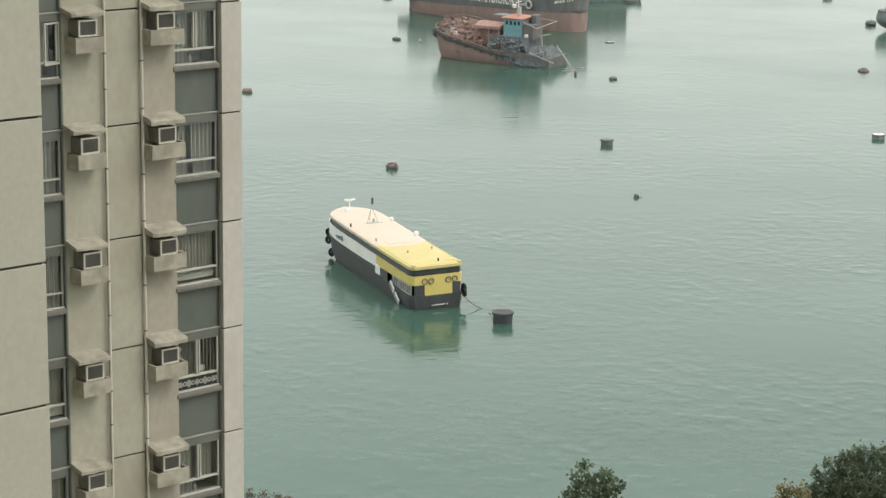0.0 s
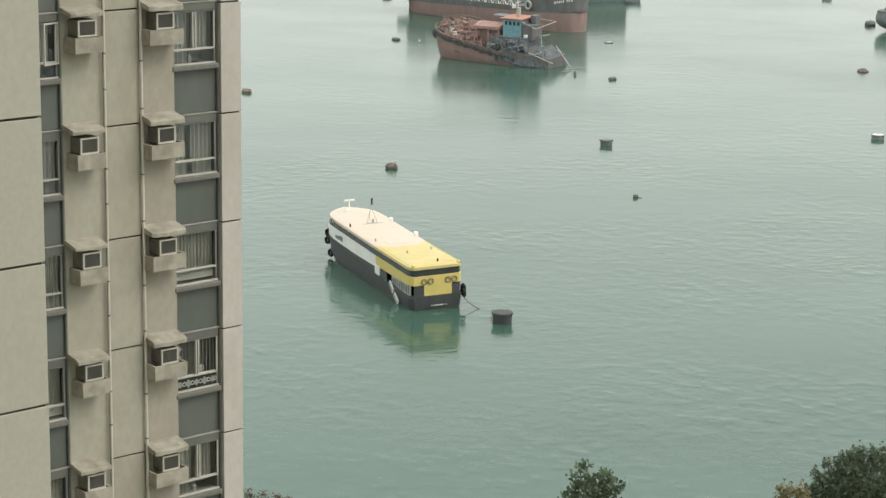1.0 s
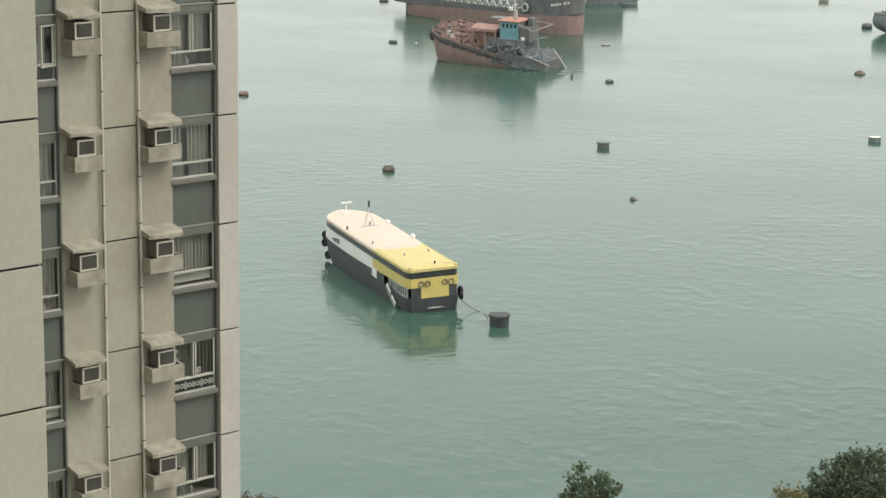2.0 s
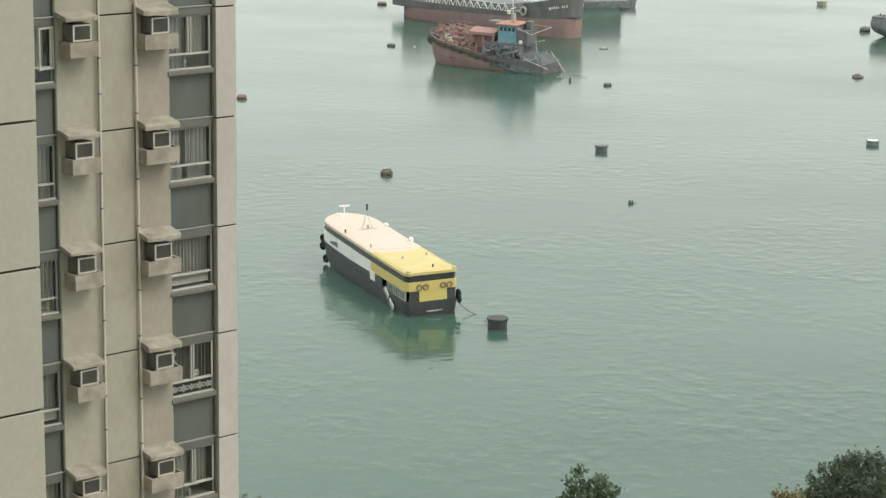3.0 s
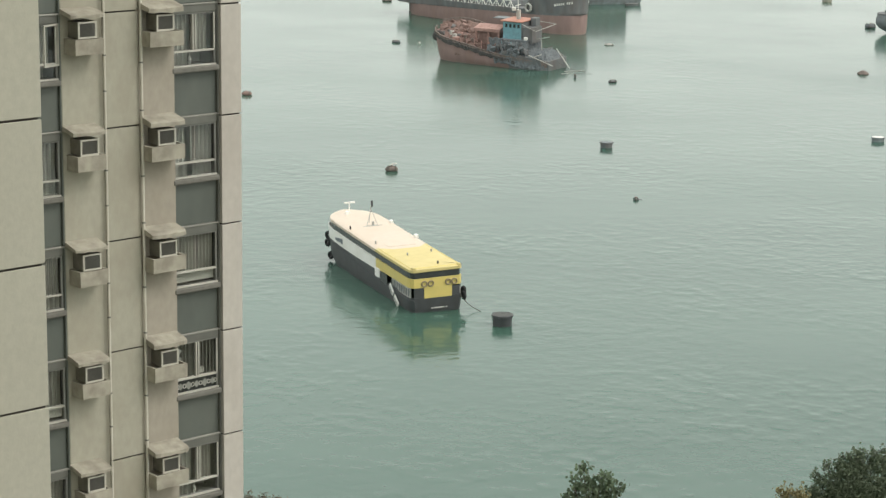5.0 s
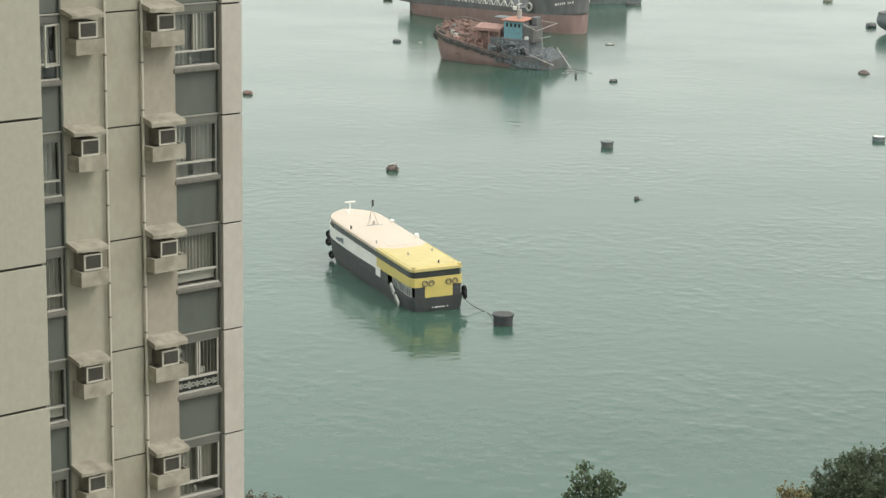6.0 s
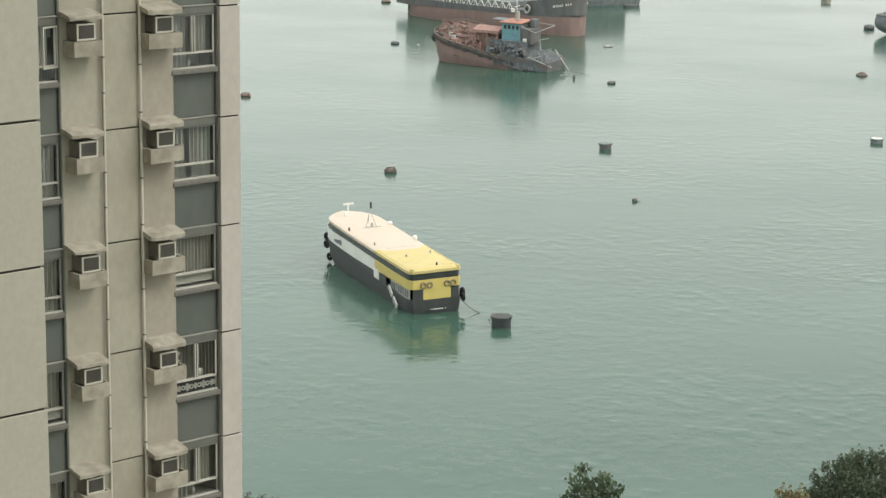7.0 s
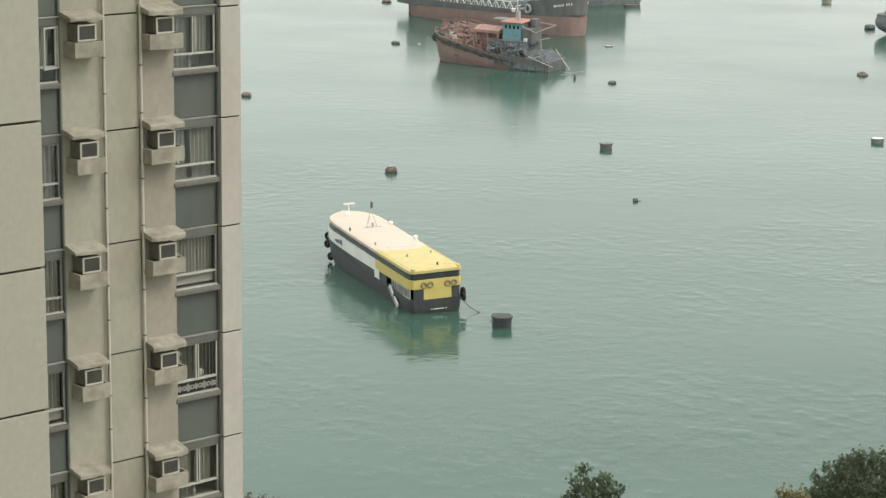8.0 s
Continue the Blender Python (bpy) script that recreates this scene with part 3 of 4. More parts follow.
def ferry():
    f = thing("passenger_ferry", FERRY, "small passenger ferry, white ahead and yellow astern, moored", "ferry")
    # hull with flare towards the bow
    rings = []
    for z, inset, ahead in ((-1.0, 0.30, -1.8), (-0.28, 0.12, -0.8), (0.45, 0.03, 0.25), (1.15, 0.0, 0.9)):
        rings.append([(x, y, z if z < 0.2 else z * (1 + 1.2 * (max(y, 0) / LONG) ** 1.8 * (z / 1.15))) for x, y in outline(0, LONG, inset, ahead)])
    part("hull", loft(rings), HULL_BLACK, f, "black painted hull", smooth=True)

    def sheer(y):
        return 1.15 * (1 + 1.2 * (max(y, 0) / LONG) ** 1.8)

    # rubbing strake
    part("rubbing_strake", skirt(outline(0, LONG, -0.06, 0.6)[:len(STATIONS)], lambda y: sheer(y) - 0.32, lambda y: sheer(y) - 0.16, 0.1), HULL_BLACK, f)
    part("rubbing_strake", skirt(outline(0, LONG, -0.06, 0.6)[len(STATIONS):], lambda y: sheer(y) - 0.32, lambda y: sheer(y) - 0.16, 0.1), HULL_BLACK, f)
    part("deck", slab(outline(0, LONG, 0.1), lambda y: sheer(y) - 0.12, lambda y: sheer(y) - 0.05), DECK_GREY, f)
    # solid dark cores paint the cabin's inner shade behind windows and gangway
    part("cabin_core", slab([(-2.3, 5.6), (-2.3, 19.5), (-1.2, 22.5), (1.2, 22.5), (2.3, 19.5), (2.3, 5.6)], lambda y: 1.0, lambda y: 3.05), BAND_DARK, f)
    part("cabin_core", boxes((-0.9, 0.9, 0.8, 5.6, 1.05, 3.1)), BAND_DARK, f)

    def band_lo(y):
        return 3.00 + rise(y)

    def band_hi(y):
        return 3.62 + rise(y)

    def white_lo(y):
        return lerp([(9.3, 1.98), (16, 1.98), (22, 2.18), (25.8, 2.45)], y)

    ahead_ys = [y for y in STATIONS if y >= PAINT_SPLIT]
    port = [flank(-1, y, 0.0, 0.9) for y in ahead_ys]
    star = [flank(1, y, 0.0, 0.9) for y in ahead_ys]
    part("side_panel", skirt(port + star[::-1], white_lo, band_lo), WHITE_PAINT, f, "white side panel ahead")
    part("bulwark", skirt(port + star[::-1], lambda y: sheer(y) - 0.10, lambda y: white_lo(y) - 0.004), HULL_BLACK, f, "black upper hull side")
    aft_ys = [y for y in STATIONS if y <= PAINT_SPLIT]
    aft = [flank(-1, y) for y in aft_ys][::-1] + [flank(1, y) for y in aft_ys]
    part("side_panel", skirt(aft, lambda y: 2.12, band_lo), YELLOW_PAINT, f, "yellow side panel astern")
    part("window_band", loft([[(x, y, band_lo(y) - 0.02) for x, y in outline(0, LONG, 0.07)], [(x, y, band_hi(y) + 0.02) for x, y in outline(0, LONG, 0.07)]]), BAND_DARK, f, "dark tinted window band")

    bow_ys = [y for y in STATIONS if y >= 24.5]
    bow = [flank(-1, y, 0.03) for y in bow_ys] + [flank(1, y, 0.03) for y in bow_ys][::-1]
    part("bow_fairing", loft([[(x, y, z(y)) for x, y in bow] for z in (lambda y: band_lo(y) - 0.01, lambda y: band_hi(y) + 0.005)]), WHITE_PAINT, f, "white fairing ahead of the window band", smooth=True)

    # roof in two paints, with rounded shoulders
    def roof(y0, y1, paint, label):
        rings = []
        for inset, z in ((0.0, 3.60), (-0.03, 3.63), (-0.03, 3.88), (0.10, 3.96), (0.5, 4.02), (1.3, 4.08)):
            rings.append([(x, y, z + rise(y)) for x, y in outline(y0, y1, inset)])
        return part("roof", loft(rings), paint, f, label, smooth=True)

    roof(PAINT_SPLIT, LONG, ROOF_LIT_WHITE, "white roof ahead, creamed by warm light in its colour")
    roof(0, PAINT_SPLIT, ROOF_YELLOW, "yellow roof astern")
    # raised lip round the yellow roof
    lip = bmesh.new()
    for p, q in (((-2.42, 0.25), (-2.42, 9.1)), ((2.42, 0.25), (2.42, 9.1)), ((-2.42, 0.25), (2.42, 0.25))):
        tube(lip, (p[0], p[1], 3.95 + rise(p[1])), (q[0], q[1], 3.95 + rise(q[1])), 0.07, 8)
    part("roof_lip", lip, YELLOW_PAINT, f)
    part("roof_seam", boxes((-1.45, 1.45, PAINT_SPLIT - 0.5, PAINT_SPLIT + 0.9, 4.0, 4.20)), ROOF_LIT_WHITE, f)
    # stern panel, life rings, name board
    part("stern_panel", soft_box(-1.30, 1.50, 0.0, 0.08, 1.05, 2.14, 0.02), YELLOW_PAINT, f, "yellow stern panel")
    part("quarter_panel", soft_box(-2.30, -1.31, 0.04, 0.10, 1.05, 2.10, 0.01), HULL_BLACK, f, "black stern quarter panel")
    part("quarter_panel", soft_box(1.51, 2.30, 0.04, 0.10, 1.05, 2.02, 0.01), HULL_BLACK, f, "black stern quarter panel")
    for x in (-2.28, 2.3):
        part("roof_corner", soft_box(x - 0.16, x + 0.16, 0.02, 0.42, 3.9, 4.12, 0.05, 2), ROOF_YELLOW, f, "pale yellow roof corner cap")
    for x in (-1.30, -0.64, 1.10, 1.74):
        part("life_ring", ringed(bmesh.new(), pose(x, -0.06, 2.48, 90), 0.25, 0.075, 16, 8), RING_ORANGE, f, "faded grey-brown life ring", smooth=True)
    for a, b in ((-0.75, -0.65), (-0.5, -0.32), (-0.28, -0.08), (-0.04, 0.12), (0.16, 0.34), (0.38, 0.52), (0.72, 0.82)):
        part("name_bar", boxes((a + 0.15, b + 0.15, -0.03, 0.0, 0.03, 0.14)), PAPER_WHITE, f)
    # open quarters: posts and railings
    for side in (-1, 1):
        for y in (0.45, 2.0, 3.6, 5.2):
            part("post", boxes((side * 2.5 - 0.05, side * 2.5 + 0.05, y - 0.05, y + 0.05, 1.05, 2.2)), METAL, f)
        rail = bmesh.new()
        for z in (1.16, 1.98):
            tube(rail, (side * 2.56, 0.5, z), (side * 2.56, 5.0, z), 0.035, 6)
        for i in range(10):
            tube(rail, (side * 2.56, 0.6 + i * 0.47, 1.16), (side * 2.56, 0.6 + i * 0.47, 1.98), 0.032, 5)
        part("railing", rail, FRAME_WHITE, f, "white slatted railing")
        part("rail_backing", boxes((side * 2.44 - 0.02, side * 2.44 + 0.02, 0.5, 5.1, 1.05, 2.1)), SHIP_GREY, f, "grey screen behind the railing")
    # gangway boards hung on the port side
    for y, z, tilt, size in ((3.15, -0.32, 32, 1.2), (4.45, 0.50, 38, 1.15)):
        bm = soft_box(-0.04, 0.04, 0, size, -0.06, 0.52, 0.015)
        for i in range(5):
            box(bm, -0.07, -0.04, 0.15 + i * size / 5, 0.2 + i * size / 5, -0.02, 0.36)
        board = part("gangway_board", bm, WHITE_PAINT, f, "white folding gangway board")
        board.matrix_basis = pose(-2.78, y, z, tilt, 0, 0)
        part("board_slot", boxes((-0.085, -0.071, 0.12, size - 0.12, 0.14, 0.24)), DECK_GREY, board)
    part("side_sign", soft_box(-2.74, -2.68, 8.1, 9.4, 1.35, 2.25, 0.01), WHITE_PAINT, f, "white square side door")
    # dark plate stands in for the shade of the doorway opening
    part("side_doorway", boxes((-2.69, -2.62, 6.2, 8.0, 1.0, 2.08)), BAND_DARK, f)
    # roof gear
    radar = bmesh.new()
    tube(radar, (-0.3, 23.3, 4.45), (-0.3, 23.3, 5.65), 0.07)
    box(radar, -0.85, 0.3, 23.2, 23.35, 5.6, 5.75)
    box(radar, -0.75, -0.35, 23.0, 23.3, 4.45, 4.8)
    part("radar", radar, WHITE_PAINT, f, "white radar scanner on a post")
    mast = tubes(0.032, ((-0.5, 17.6, 4.3), (0.15, 18.0, 6.0)), ((0.7, 17.6, 4.3), (0.15, 18.0, 6.0)), ((0.15, 18.7, 4.3), (0.2, 18.0, 6.6)), ((-0.5, 17.6, 4.4), (0.7, 17.6, 4.4)))
    part("mast_post", boxes((0.1, 0.3, 17.5, 17.7, 4.3, 4.8)), METAL, f)
    part("mast", mast, METAL, f, "thin tripod mast")
    flag = boxes((0.16, 0.36, 17.97, 18.03, 6.2, 6.85))
    part("flag", flag, HULL_BLACK, f, "dark furled flag")
    part("mast_base", soft_box(-0.9, 1.1, 17.3, 17.5, 4.28, 4.40, 0.02), PALE_GREY, f)
    for x, y, h in ((2.42, 18.3, 0.22), (2.45, 11.5, 0.32)):
        part("roof_light", soft_box(x - 0.18, x + 0.18, y - 0.25, y + 0.25, 3.95 + rise(y), 4.05 + h + rise(y), 0.06), WHITE_PAINT, f)
    for x, y in ((-2.35, 17.3), (-2.1, 10.7), (0.5, 1.0), (-1.0, 5.0), (1.7, 5.6)):
        part("roof_vent", tubes(0.09, ((x, y, 3.95 + rise(y)), (x, y, 4.32 + rise(y))), sides=8), HULL_BLACK if y in (17.3, 1.0) else METAL, f)
    # tyre fenders
    for x, y, z in ((-2.25, 24.5, 2.2), (-2.38, 24.3, 1.45), (-2.38, 23.4, 0.3), (2.85, 0.4, 1.35), (2.86, 1.0, 1.05), (2.74, 0.1, 0.95), (2.8, 1.6, 1.3)):
        part("tyre_fender", ringed(bmesh.new(), pose(x, y, z, 0, 90, 20 if y > 10 else 0), 0.29, 0.16, 14, 8), RUBBER, f, "black tyre fender", smooth=True)
    badge = bmesh.new()
    for i in range(4):
        box(badge, -0.02, 0.02, i * 0.55, i * 0.55 + 0.42, 0.06 * (i % 2), 0.52 - 0.07 * i)
    b = part("badge", badge, BADGE_BLUE, f, "blue grey emblem")
    b.matrix_basis = pose(-2.68, 18.9, 2.42)
    return f


ferry()


# ---- floats and buoys ----
def drum_buoy(x, y, radius, height, body, top, label, turn=0, tip=0, flare=1.03):
    d = thing("mooring_buoy", pose(x, y, 0, tip, 0, turn), label, "buoy", "mooring buoys")
    h = height
    part("drum", lathe([(radius * 0.90, -0.5), (radius * 0.93, -0.4), (radius * 0.98, h * 0.80), (radius * flare, h * 0.84), (radius * flare, h * 0.97), (radius * flare * 0.97, h), (radius * 0.93, h)], 28), body, d, smooth=True)
    part("top_plate", lathe([(radius * 0.92, h - 0.10), (radius * 0.92, h + 0.015), (radius * 0.4, h + 0.03), (0.03, h + 0.04)], 28), top, d, smooth=True)
    part("eye_ring", ringed(bmesh.new(), pose(0, 0, h + 0.07, 90), 0.10, 0.03, 12, 6), HULL_DARK, d)
    for i in range(4):
        q = i * math.pi / 2 + 0.6
        part("lug", soft_box(-0.07, 0.07, -0.05, 0.05, h * 0.8, h * 1.04, 0.01), body, d).matrix_basis = pose(radius * 1.08 * math.cos(q), radius * 1.06 * math.sin(q), 0, 0, 0, math.degrees(q))
    return d


def lumpy_float(x, y, length, width, height, paint, label, turn=0):
    """An old float: a worn body lashed with tyres and rope."""
    d = thing("float", pose(x, y, 0, 0, 0, turn), label, "float", "old floats")
    rings = []
    for i in range(9):
        s = i / 8 * 2 - 1
        k = (1 - abs(s) ** 3) ** 0.5 * 0.9 + 0.1
        rings.append([(s * length / 2, k * width / 2 * math.cos(q), (k * height * 0.62) * math.sin(q) + height * 0.3)
                      for q in (2 * math.pi * j / 12 for j in range(12))])
    part("body", loft(rings), paint, d, smooth=True)
    for s in (-0.28, 0.3):
        part("lashing", ringed(bmesh.new(), pose(s * length, 0, height * 0.3, 0, 90, 0) @ Matrix.Diagonal((height * 1.35 / width, 1, 1, 1)), width * 0.5, 0.05, 16, 6), ROPE, d)
    part("knob", soft_box(-0.12, 0.12, -0.1, 0.1, height * 0.75, height * 1.15, 0.04), RUST, d)
    return d


drum_buoy(5.22, 191.15, 0.93, 1.02, HULL_BLACK, DECK_GREY, "large black steel drum buoy with raised rim", 20, flare=1.09)
drum_buoy(21.4, 286.9, 0.84, 0.74, AFT_GREY, SHIP_GREY, "dark drum buoy with a grey top", 50)
drum_buoy(59.75, 295.3, 0.90, 0.62, SHIP_GREY, PAPER_WHITE, "grey drum buoy with a white top", 10)
drum_buoy(84.0, 480.4, 1.1, 0.8, CONCRETE, WEATHERED, "grey brown drum buoy riding low", 30)
TOPPED = lumpy_float(-7.12, 267.2, 1.65, 1.1, 0.72, WEATHERED, "weathered grey old float with a pale board on top", 5)
part("board", soft_box(-0.5, 0.5, -0.16, 0.16, -0.03, 0.05, 0.02), PALE_GREY, TOPPED, "pale board").matrix_basis = pose(0.15, -0.1, 0.86, 12, -14, 10)
lumpy_float(-31.25, 329.0, 1.7, 1.1, 0.62, RUST, "rusty brown old float on water", -10)
lumpy_float(26.7, 349.0, 1.5, 0.8, 0.45, HULL_DARK, "dark low float on calm water", 15)
RING_FLOAT = thing("float", pose(70.3, 363.2, 0.12, 3, 2, 0), "brown ring float heaped with old rope", "float", "old floats")
part("ring", ringed(bmesh.new(), pose(0, 0, 0), 0.78, 0.21, 28, 10), WEATHERED, RING_FLOAT, smooth=True)
part("heap", lathe([(0.72, 0.0), (0.66, 0.22), (0.5, 0.42), (0.25, 0.52), (0.06, 0.55)], 14), WEATHERED, RING_FLOAT, "heaped old rope", smooth=True)
for q in (20, 140, 260):
    part("lashing", ringed(bmesh.new(), pose(0.78 * math.cos(math.radians(q)), 0.78 * math.sin(math.radians(q)), 0, 90, 0, q), 0.22, 0.03, 12, 5), ROPE, RING_FLOAT)
lumpy_float(84.4, 431.5, 2.3, 1.7, 0.95, AFT_GREY, "grey rounded float beside a hull", 20)
DRIFT = lumpy_float(22.4, 250.8, 0.62, 0.42, 0.34, HULL_DARK, "small dark drifting float with a thin tail", 30)
part("tail", loft([[(x, w * math.cos(q), 0.08 + w * 0.5 * math.sin(q)) for q in (0, 1.57, 3.14, 4.71)] for x, w in ((0.2, 0.13), (0.5, 0.08), (0.85, 0.02))]), HULL_DARK, DRIFT).matrix_basis = pose(0, 0, 0, 0, 0, -30)
lumpy_float(-9.95, 396.2, 1.8, 0.9, 0.5, AFT_GREY, "dark grey low float on calm water", -20)
lumpy_float(29.5, 397.0, 1.9, 1.0, 0.34, PALE_GREY, "pale low float on calm water", 10)
lumpy_float(-5.6, 394.2, 0.6, 0.5, 0.5, PAPER_WHITE, "small white round float afloat", 0)
lumpy_float(-13.8, 467.5, 2.2, 1.2, 0.7, WEATHERED, "weathered low float on calm water", 0)


# ---- work boat ----
def hull_rings(stations, levels):
    """Rings along the keel: stations of (y, half beam, sheer, keel narrowing)."""
    rings = []
    for y, half, sheer, rake in stations:
        ring = []
        for frac, width in levels:
            ring.append((-half * width, y + rake * frac, -1.0 + (sheer + 1.0) * frac))
        for frac, width in reversed(levels):
            ring.append((half * width, y + rake * frac, -1.0 + (sheer + 1.0) * frac))
        rings.append(ring)
    return rings


def work_boat():
    w = thing("work_boat", pose(20.07, 362.58, 0, 0, -3, 57.7), "rusty red work boat with blue wheelhouse and orange roof", "boat")
    st = [(0.3, 3.0, 1.0, -0.4), (1, 3.5, 1.0, -0.2), (4, 4.0, 1.3, 0), (8, 4.2, 1.7, 0), (11.5, 4.2, 2.2, 0), (14.5, 4.1, 2.95, 0.1),
          (16.8, 3.9, 3.5, 0.3), (18.2, 3.4, 3.95, 0.6), (19.3, 2.6, 4.5, 0.8), (19.9, 1.6, 4.95, 0.9), (20.2, 0.5, 5.2, 0.9)]
    part("hull", loft(hull_rings(st, ((0, 0.7), (0.4, 0.95), (0.7, 1.0), (0.99, 1.0)))), HULL_RED, w, "red lower hull, lightened for haze", smooth=True)
    # dark bulwark with a fender rail
    for side in (-1, 1):
        path = [[(side * (h + 0.10), y + r, s - 0.35), (side * (h + 0.10), y + r, s + 0.55), (side * (h - 0.12), y + r - (0.1 if y > 20 else 0), s + 0.55), (side * (h - 0.12), y + r, s - 0.35)] for y, h, s, r in st]
        part("bulwark", loft(path), WEATHERED, w, "dark worn bulwark")
        rail = [[(side * (h + 0.02) + dx, y + r, s + 0.55 + dz) for dx, dz in ((-0.14, 0), (0.14, 0), (0.14, 0.12), (-0.14, 0.12))] for y, h, s, r in st]
        part("bulwark_rail", loft(rail), RUST_PINK if side > 0 else WEATHERED, w)
    part("deck", loft([[(-h + 0.15, y, s - 0.25), (h - 0.15, y, s - 0.25), (h - 0.15, y, s - 0.1), (-h + 0.15, y, s - 0.1)] for y, h, s, r in st]), RUST, w, "rusty cluttered deck")
    # deckhouse of salmon steel, open below
    ridge = loft([[(-1.8, y, 5.7), (2.2, y, 5.7), (2.2, y, 6.2), (0.4, y, 6.75), (-1.8, y, 6.2)] for y in (10.8, 15.1)])
    part("house_canopy", ridge, RUST_PINK, w, "salmon steel canopy")
    part("hold_house", soft_box(-0.9, 1.7, 11.2, 14.6, 2.0, 5.7, 0.06), RUST, w, "rusty steel deckhouse")
    for x in (-1.5, 1.9):
        for y in (11.1, 12.8, 14.8):
            part("house_post", boxes((x - 0.12, x + 0.12, y - 0.12, y + 0.12, 2.0, 5.75)), RUST_PINK, w)
    part("hatch", soft_box(-1.0, 2.6, 15.4, 17.2, 2.9, 4.3, 0.08), RUST, w)
    part("anchor_winch", soft_box(-0.6, 1.2, 17.3, 18.2, 3.3, 4.9, 0.15), RUST_PINK, w)
    part("bow_bitt", tubes(0.16, ((-1.6, 18.4, 3.6), (-1.6, 18.4, 5.3)), ((0.9, 18.6, 3.6), (0.9, 18.6, 5.3)), ((-1.8, 18.4, 5.0), (1.1, 18.6, 5.0))), PALE_GREY, w)
    # wheelhouse
    part("lower_house", soft_box(-2.6, 2.6, 4.6, 10.4, 1.7, 4.85, 0.05), NET_GREY, w, "dark grey lower house")
    house = part("wheelhouse", soft_box(-1.9, 1.9, 6.0, 9.6, 4.2, 7.8, 0.05), CYAN, w, "sky blue wheelhouse")
    for y in (6.5, 7.3, 8.1, 8.9):
        part("house_window", boxes((-1.94, -1.88, y - 0.22, y + 0.22, 6.8, 7.4)), BAND_DARK, house)
    for x in (-1.2, -0.3, 0.6):
        part("house_window", boxes((x - 0.25, x + 0.25, 9.58, 9.64, 6.8, 7.4)), BAND_DARK, house)
    # dark plate over the blue after wall paints its shaded side
    part("after_wall", soft_box(-1.86, 1.9, 5.86, 5.99, 4.3, 7.78, 0.02), HULL_DARK, house, "dark plate that paints the after wall's shade")
    part("stack_box", soft_box(0.5, 2.0, 4.4, 5.5, 6.9, 8.3, 0.06), HULL_DARK, w, "dark box abaft the roof")
    part("house_roof", soft_box(-2.3, 2.3, 5.6, 10.1, 7.8, 8.0, 0.05), ORANGE, w, "orange wheelhouse roof")
    # awning frames ahead and astern of the roof
    part("awning_frame", tubes(0.055, ((-2.3, 5.6, 7.6), (-2.5, 2.6, 6.6)), ((2.3, 5.6, 7.6), (2.8, 1.6, 7.2)), ((-2.5, 2.6, 6.6), (2.8, 1.6, 7.2))), PALE_GREY, w)
    part("awning", boxes((0.4, 2.6, 10.1, 13.0, 7.75, 7.85)), SHIP_GREY, w, "grey awning sheet")
    # dark box abaft the house widens the same painted shade
    part("engine_casing", boxes((-1.6, 1.7, 3.9, 5.95, 4.3, 6.9)), HULL_DARK, w, "dark box abaft the wheelhouse")
    part("funnel", tubes(0.4, ((0.2, 7.7, 8.0), (0.2, 7.7, 9.6)), sides=12), PALE_GREY, w, smooth=True)
    part("mast", tubes(0.07, ((0.2, 7.8, 8.0), (0.2, 7.8, 13.0)), ((-0.7, 7.8, 10.4), (1.1, 7.8, 10.4))), PAPER_WHITE, w)
    part("searchlight", lathe([(0.05, 0), (0.3, 0.05), (0.4, 0.6), (0.05, 0.7)], 12), PAPER_WHITE, w).matrix_basis = pose(-0.2, 8.4, 9.4)
    # stern clutter
    part("net_bin", soft_box(-2.9, -0.9, 1.6, 3.6, 1.3, 2.5, 0.1), AFT_GREY, w)
    part("winch_drum", tubes(0.55, ((0.3, 2.2, 2.5), (2.3, 2.2, 2.5)), sides=14), HULL_DARK, w, smooth=True)
    part("winch_frame", tubes(0.10, ((0.2, 1.6, 1.2), (0.2, 2.2, 3.3)), ((0.2, 2.8, 1.2), (0.2, 2.2, 3.3)), ((0.2, 2.2, 3.2), (2.4, 2.2, 3.2)), ((2.4, 1.6, 1.2), (2.4, 2.2, 3.3)), ((2.4, 2.8, 1.2), (2.4, 2.2, 3.3))), HULL_DARK, w)
    clutter = random.Random(31)
    for i in range(46):
        x, y = clutter.uniform(-3.0, 2.8), clutter.uniform(0.8, 5.2)
        d = [clutter.uniform(0.08, 0.5) for _ in range(3)]
        o = part("stern_gear", soft_box(-d[0], d[0], -d[1], d[1], -0.5, d[2] * 1.7, 0.04), clutter.choice((AFT_GREY, AFT_GREY, AFT_GREY, HULL_DARK, HULL_DARK, SHIP_GREY)), w)
        o.matrix_basis = pose(x, y, 1.5 + 0.16 * y, clutter.uniform(-18, 18), clutter.uniform(-18, 18), clutter.uniform(0, 180))
    for y, drop, r in ((6.2, 0.7, 0.3), (8.3, 0.4, 0.36), (9.4, 0.75, 0.3), (11.0, 0.35, 0.38), (12.6, 0.6, 0.32), (13.5, 0.3, 0.36), (15.2, 0.55, 0.34), (16.4, 0.3, 0.36), (17.5, 0.4, 0.4), (18.6, 0.5, 0.4)):
        s = lerp([(a, c) for a, b, c, d in st], y)
        part("tyre_fender", ringed(bmesh.new(), pose(-lerp([(a, b) for a, b, c, d in st], y) - 0.2, y, s - drop * 0.5 + 0.15, 0, 90, 0), r * 0.75, 0.16, 12, 6), OLD_TYRE, w, smooth=True)
    rng = random.Random(5)
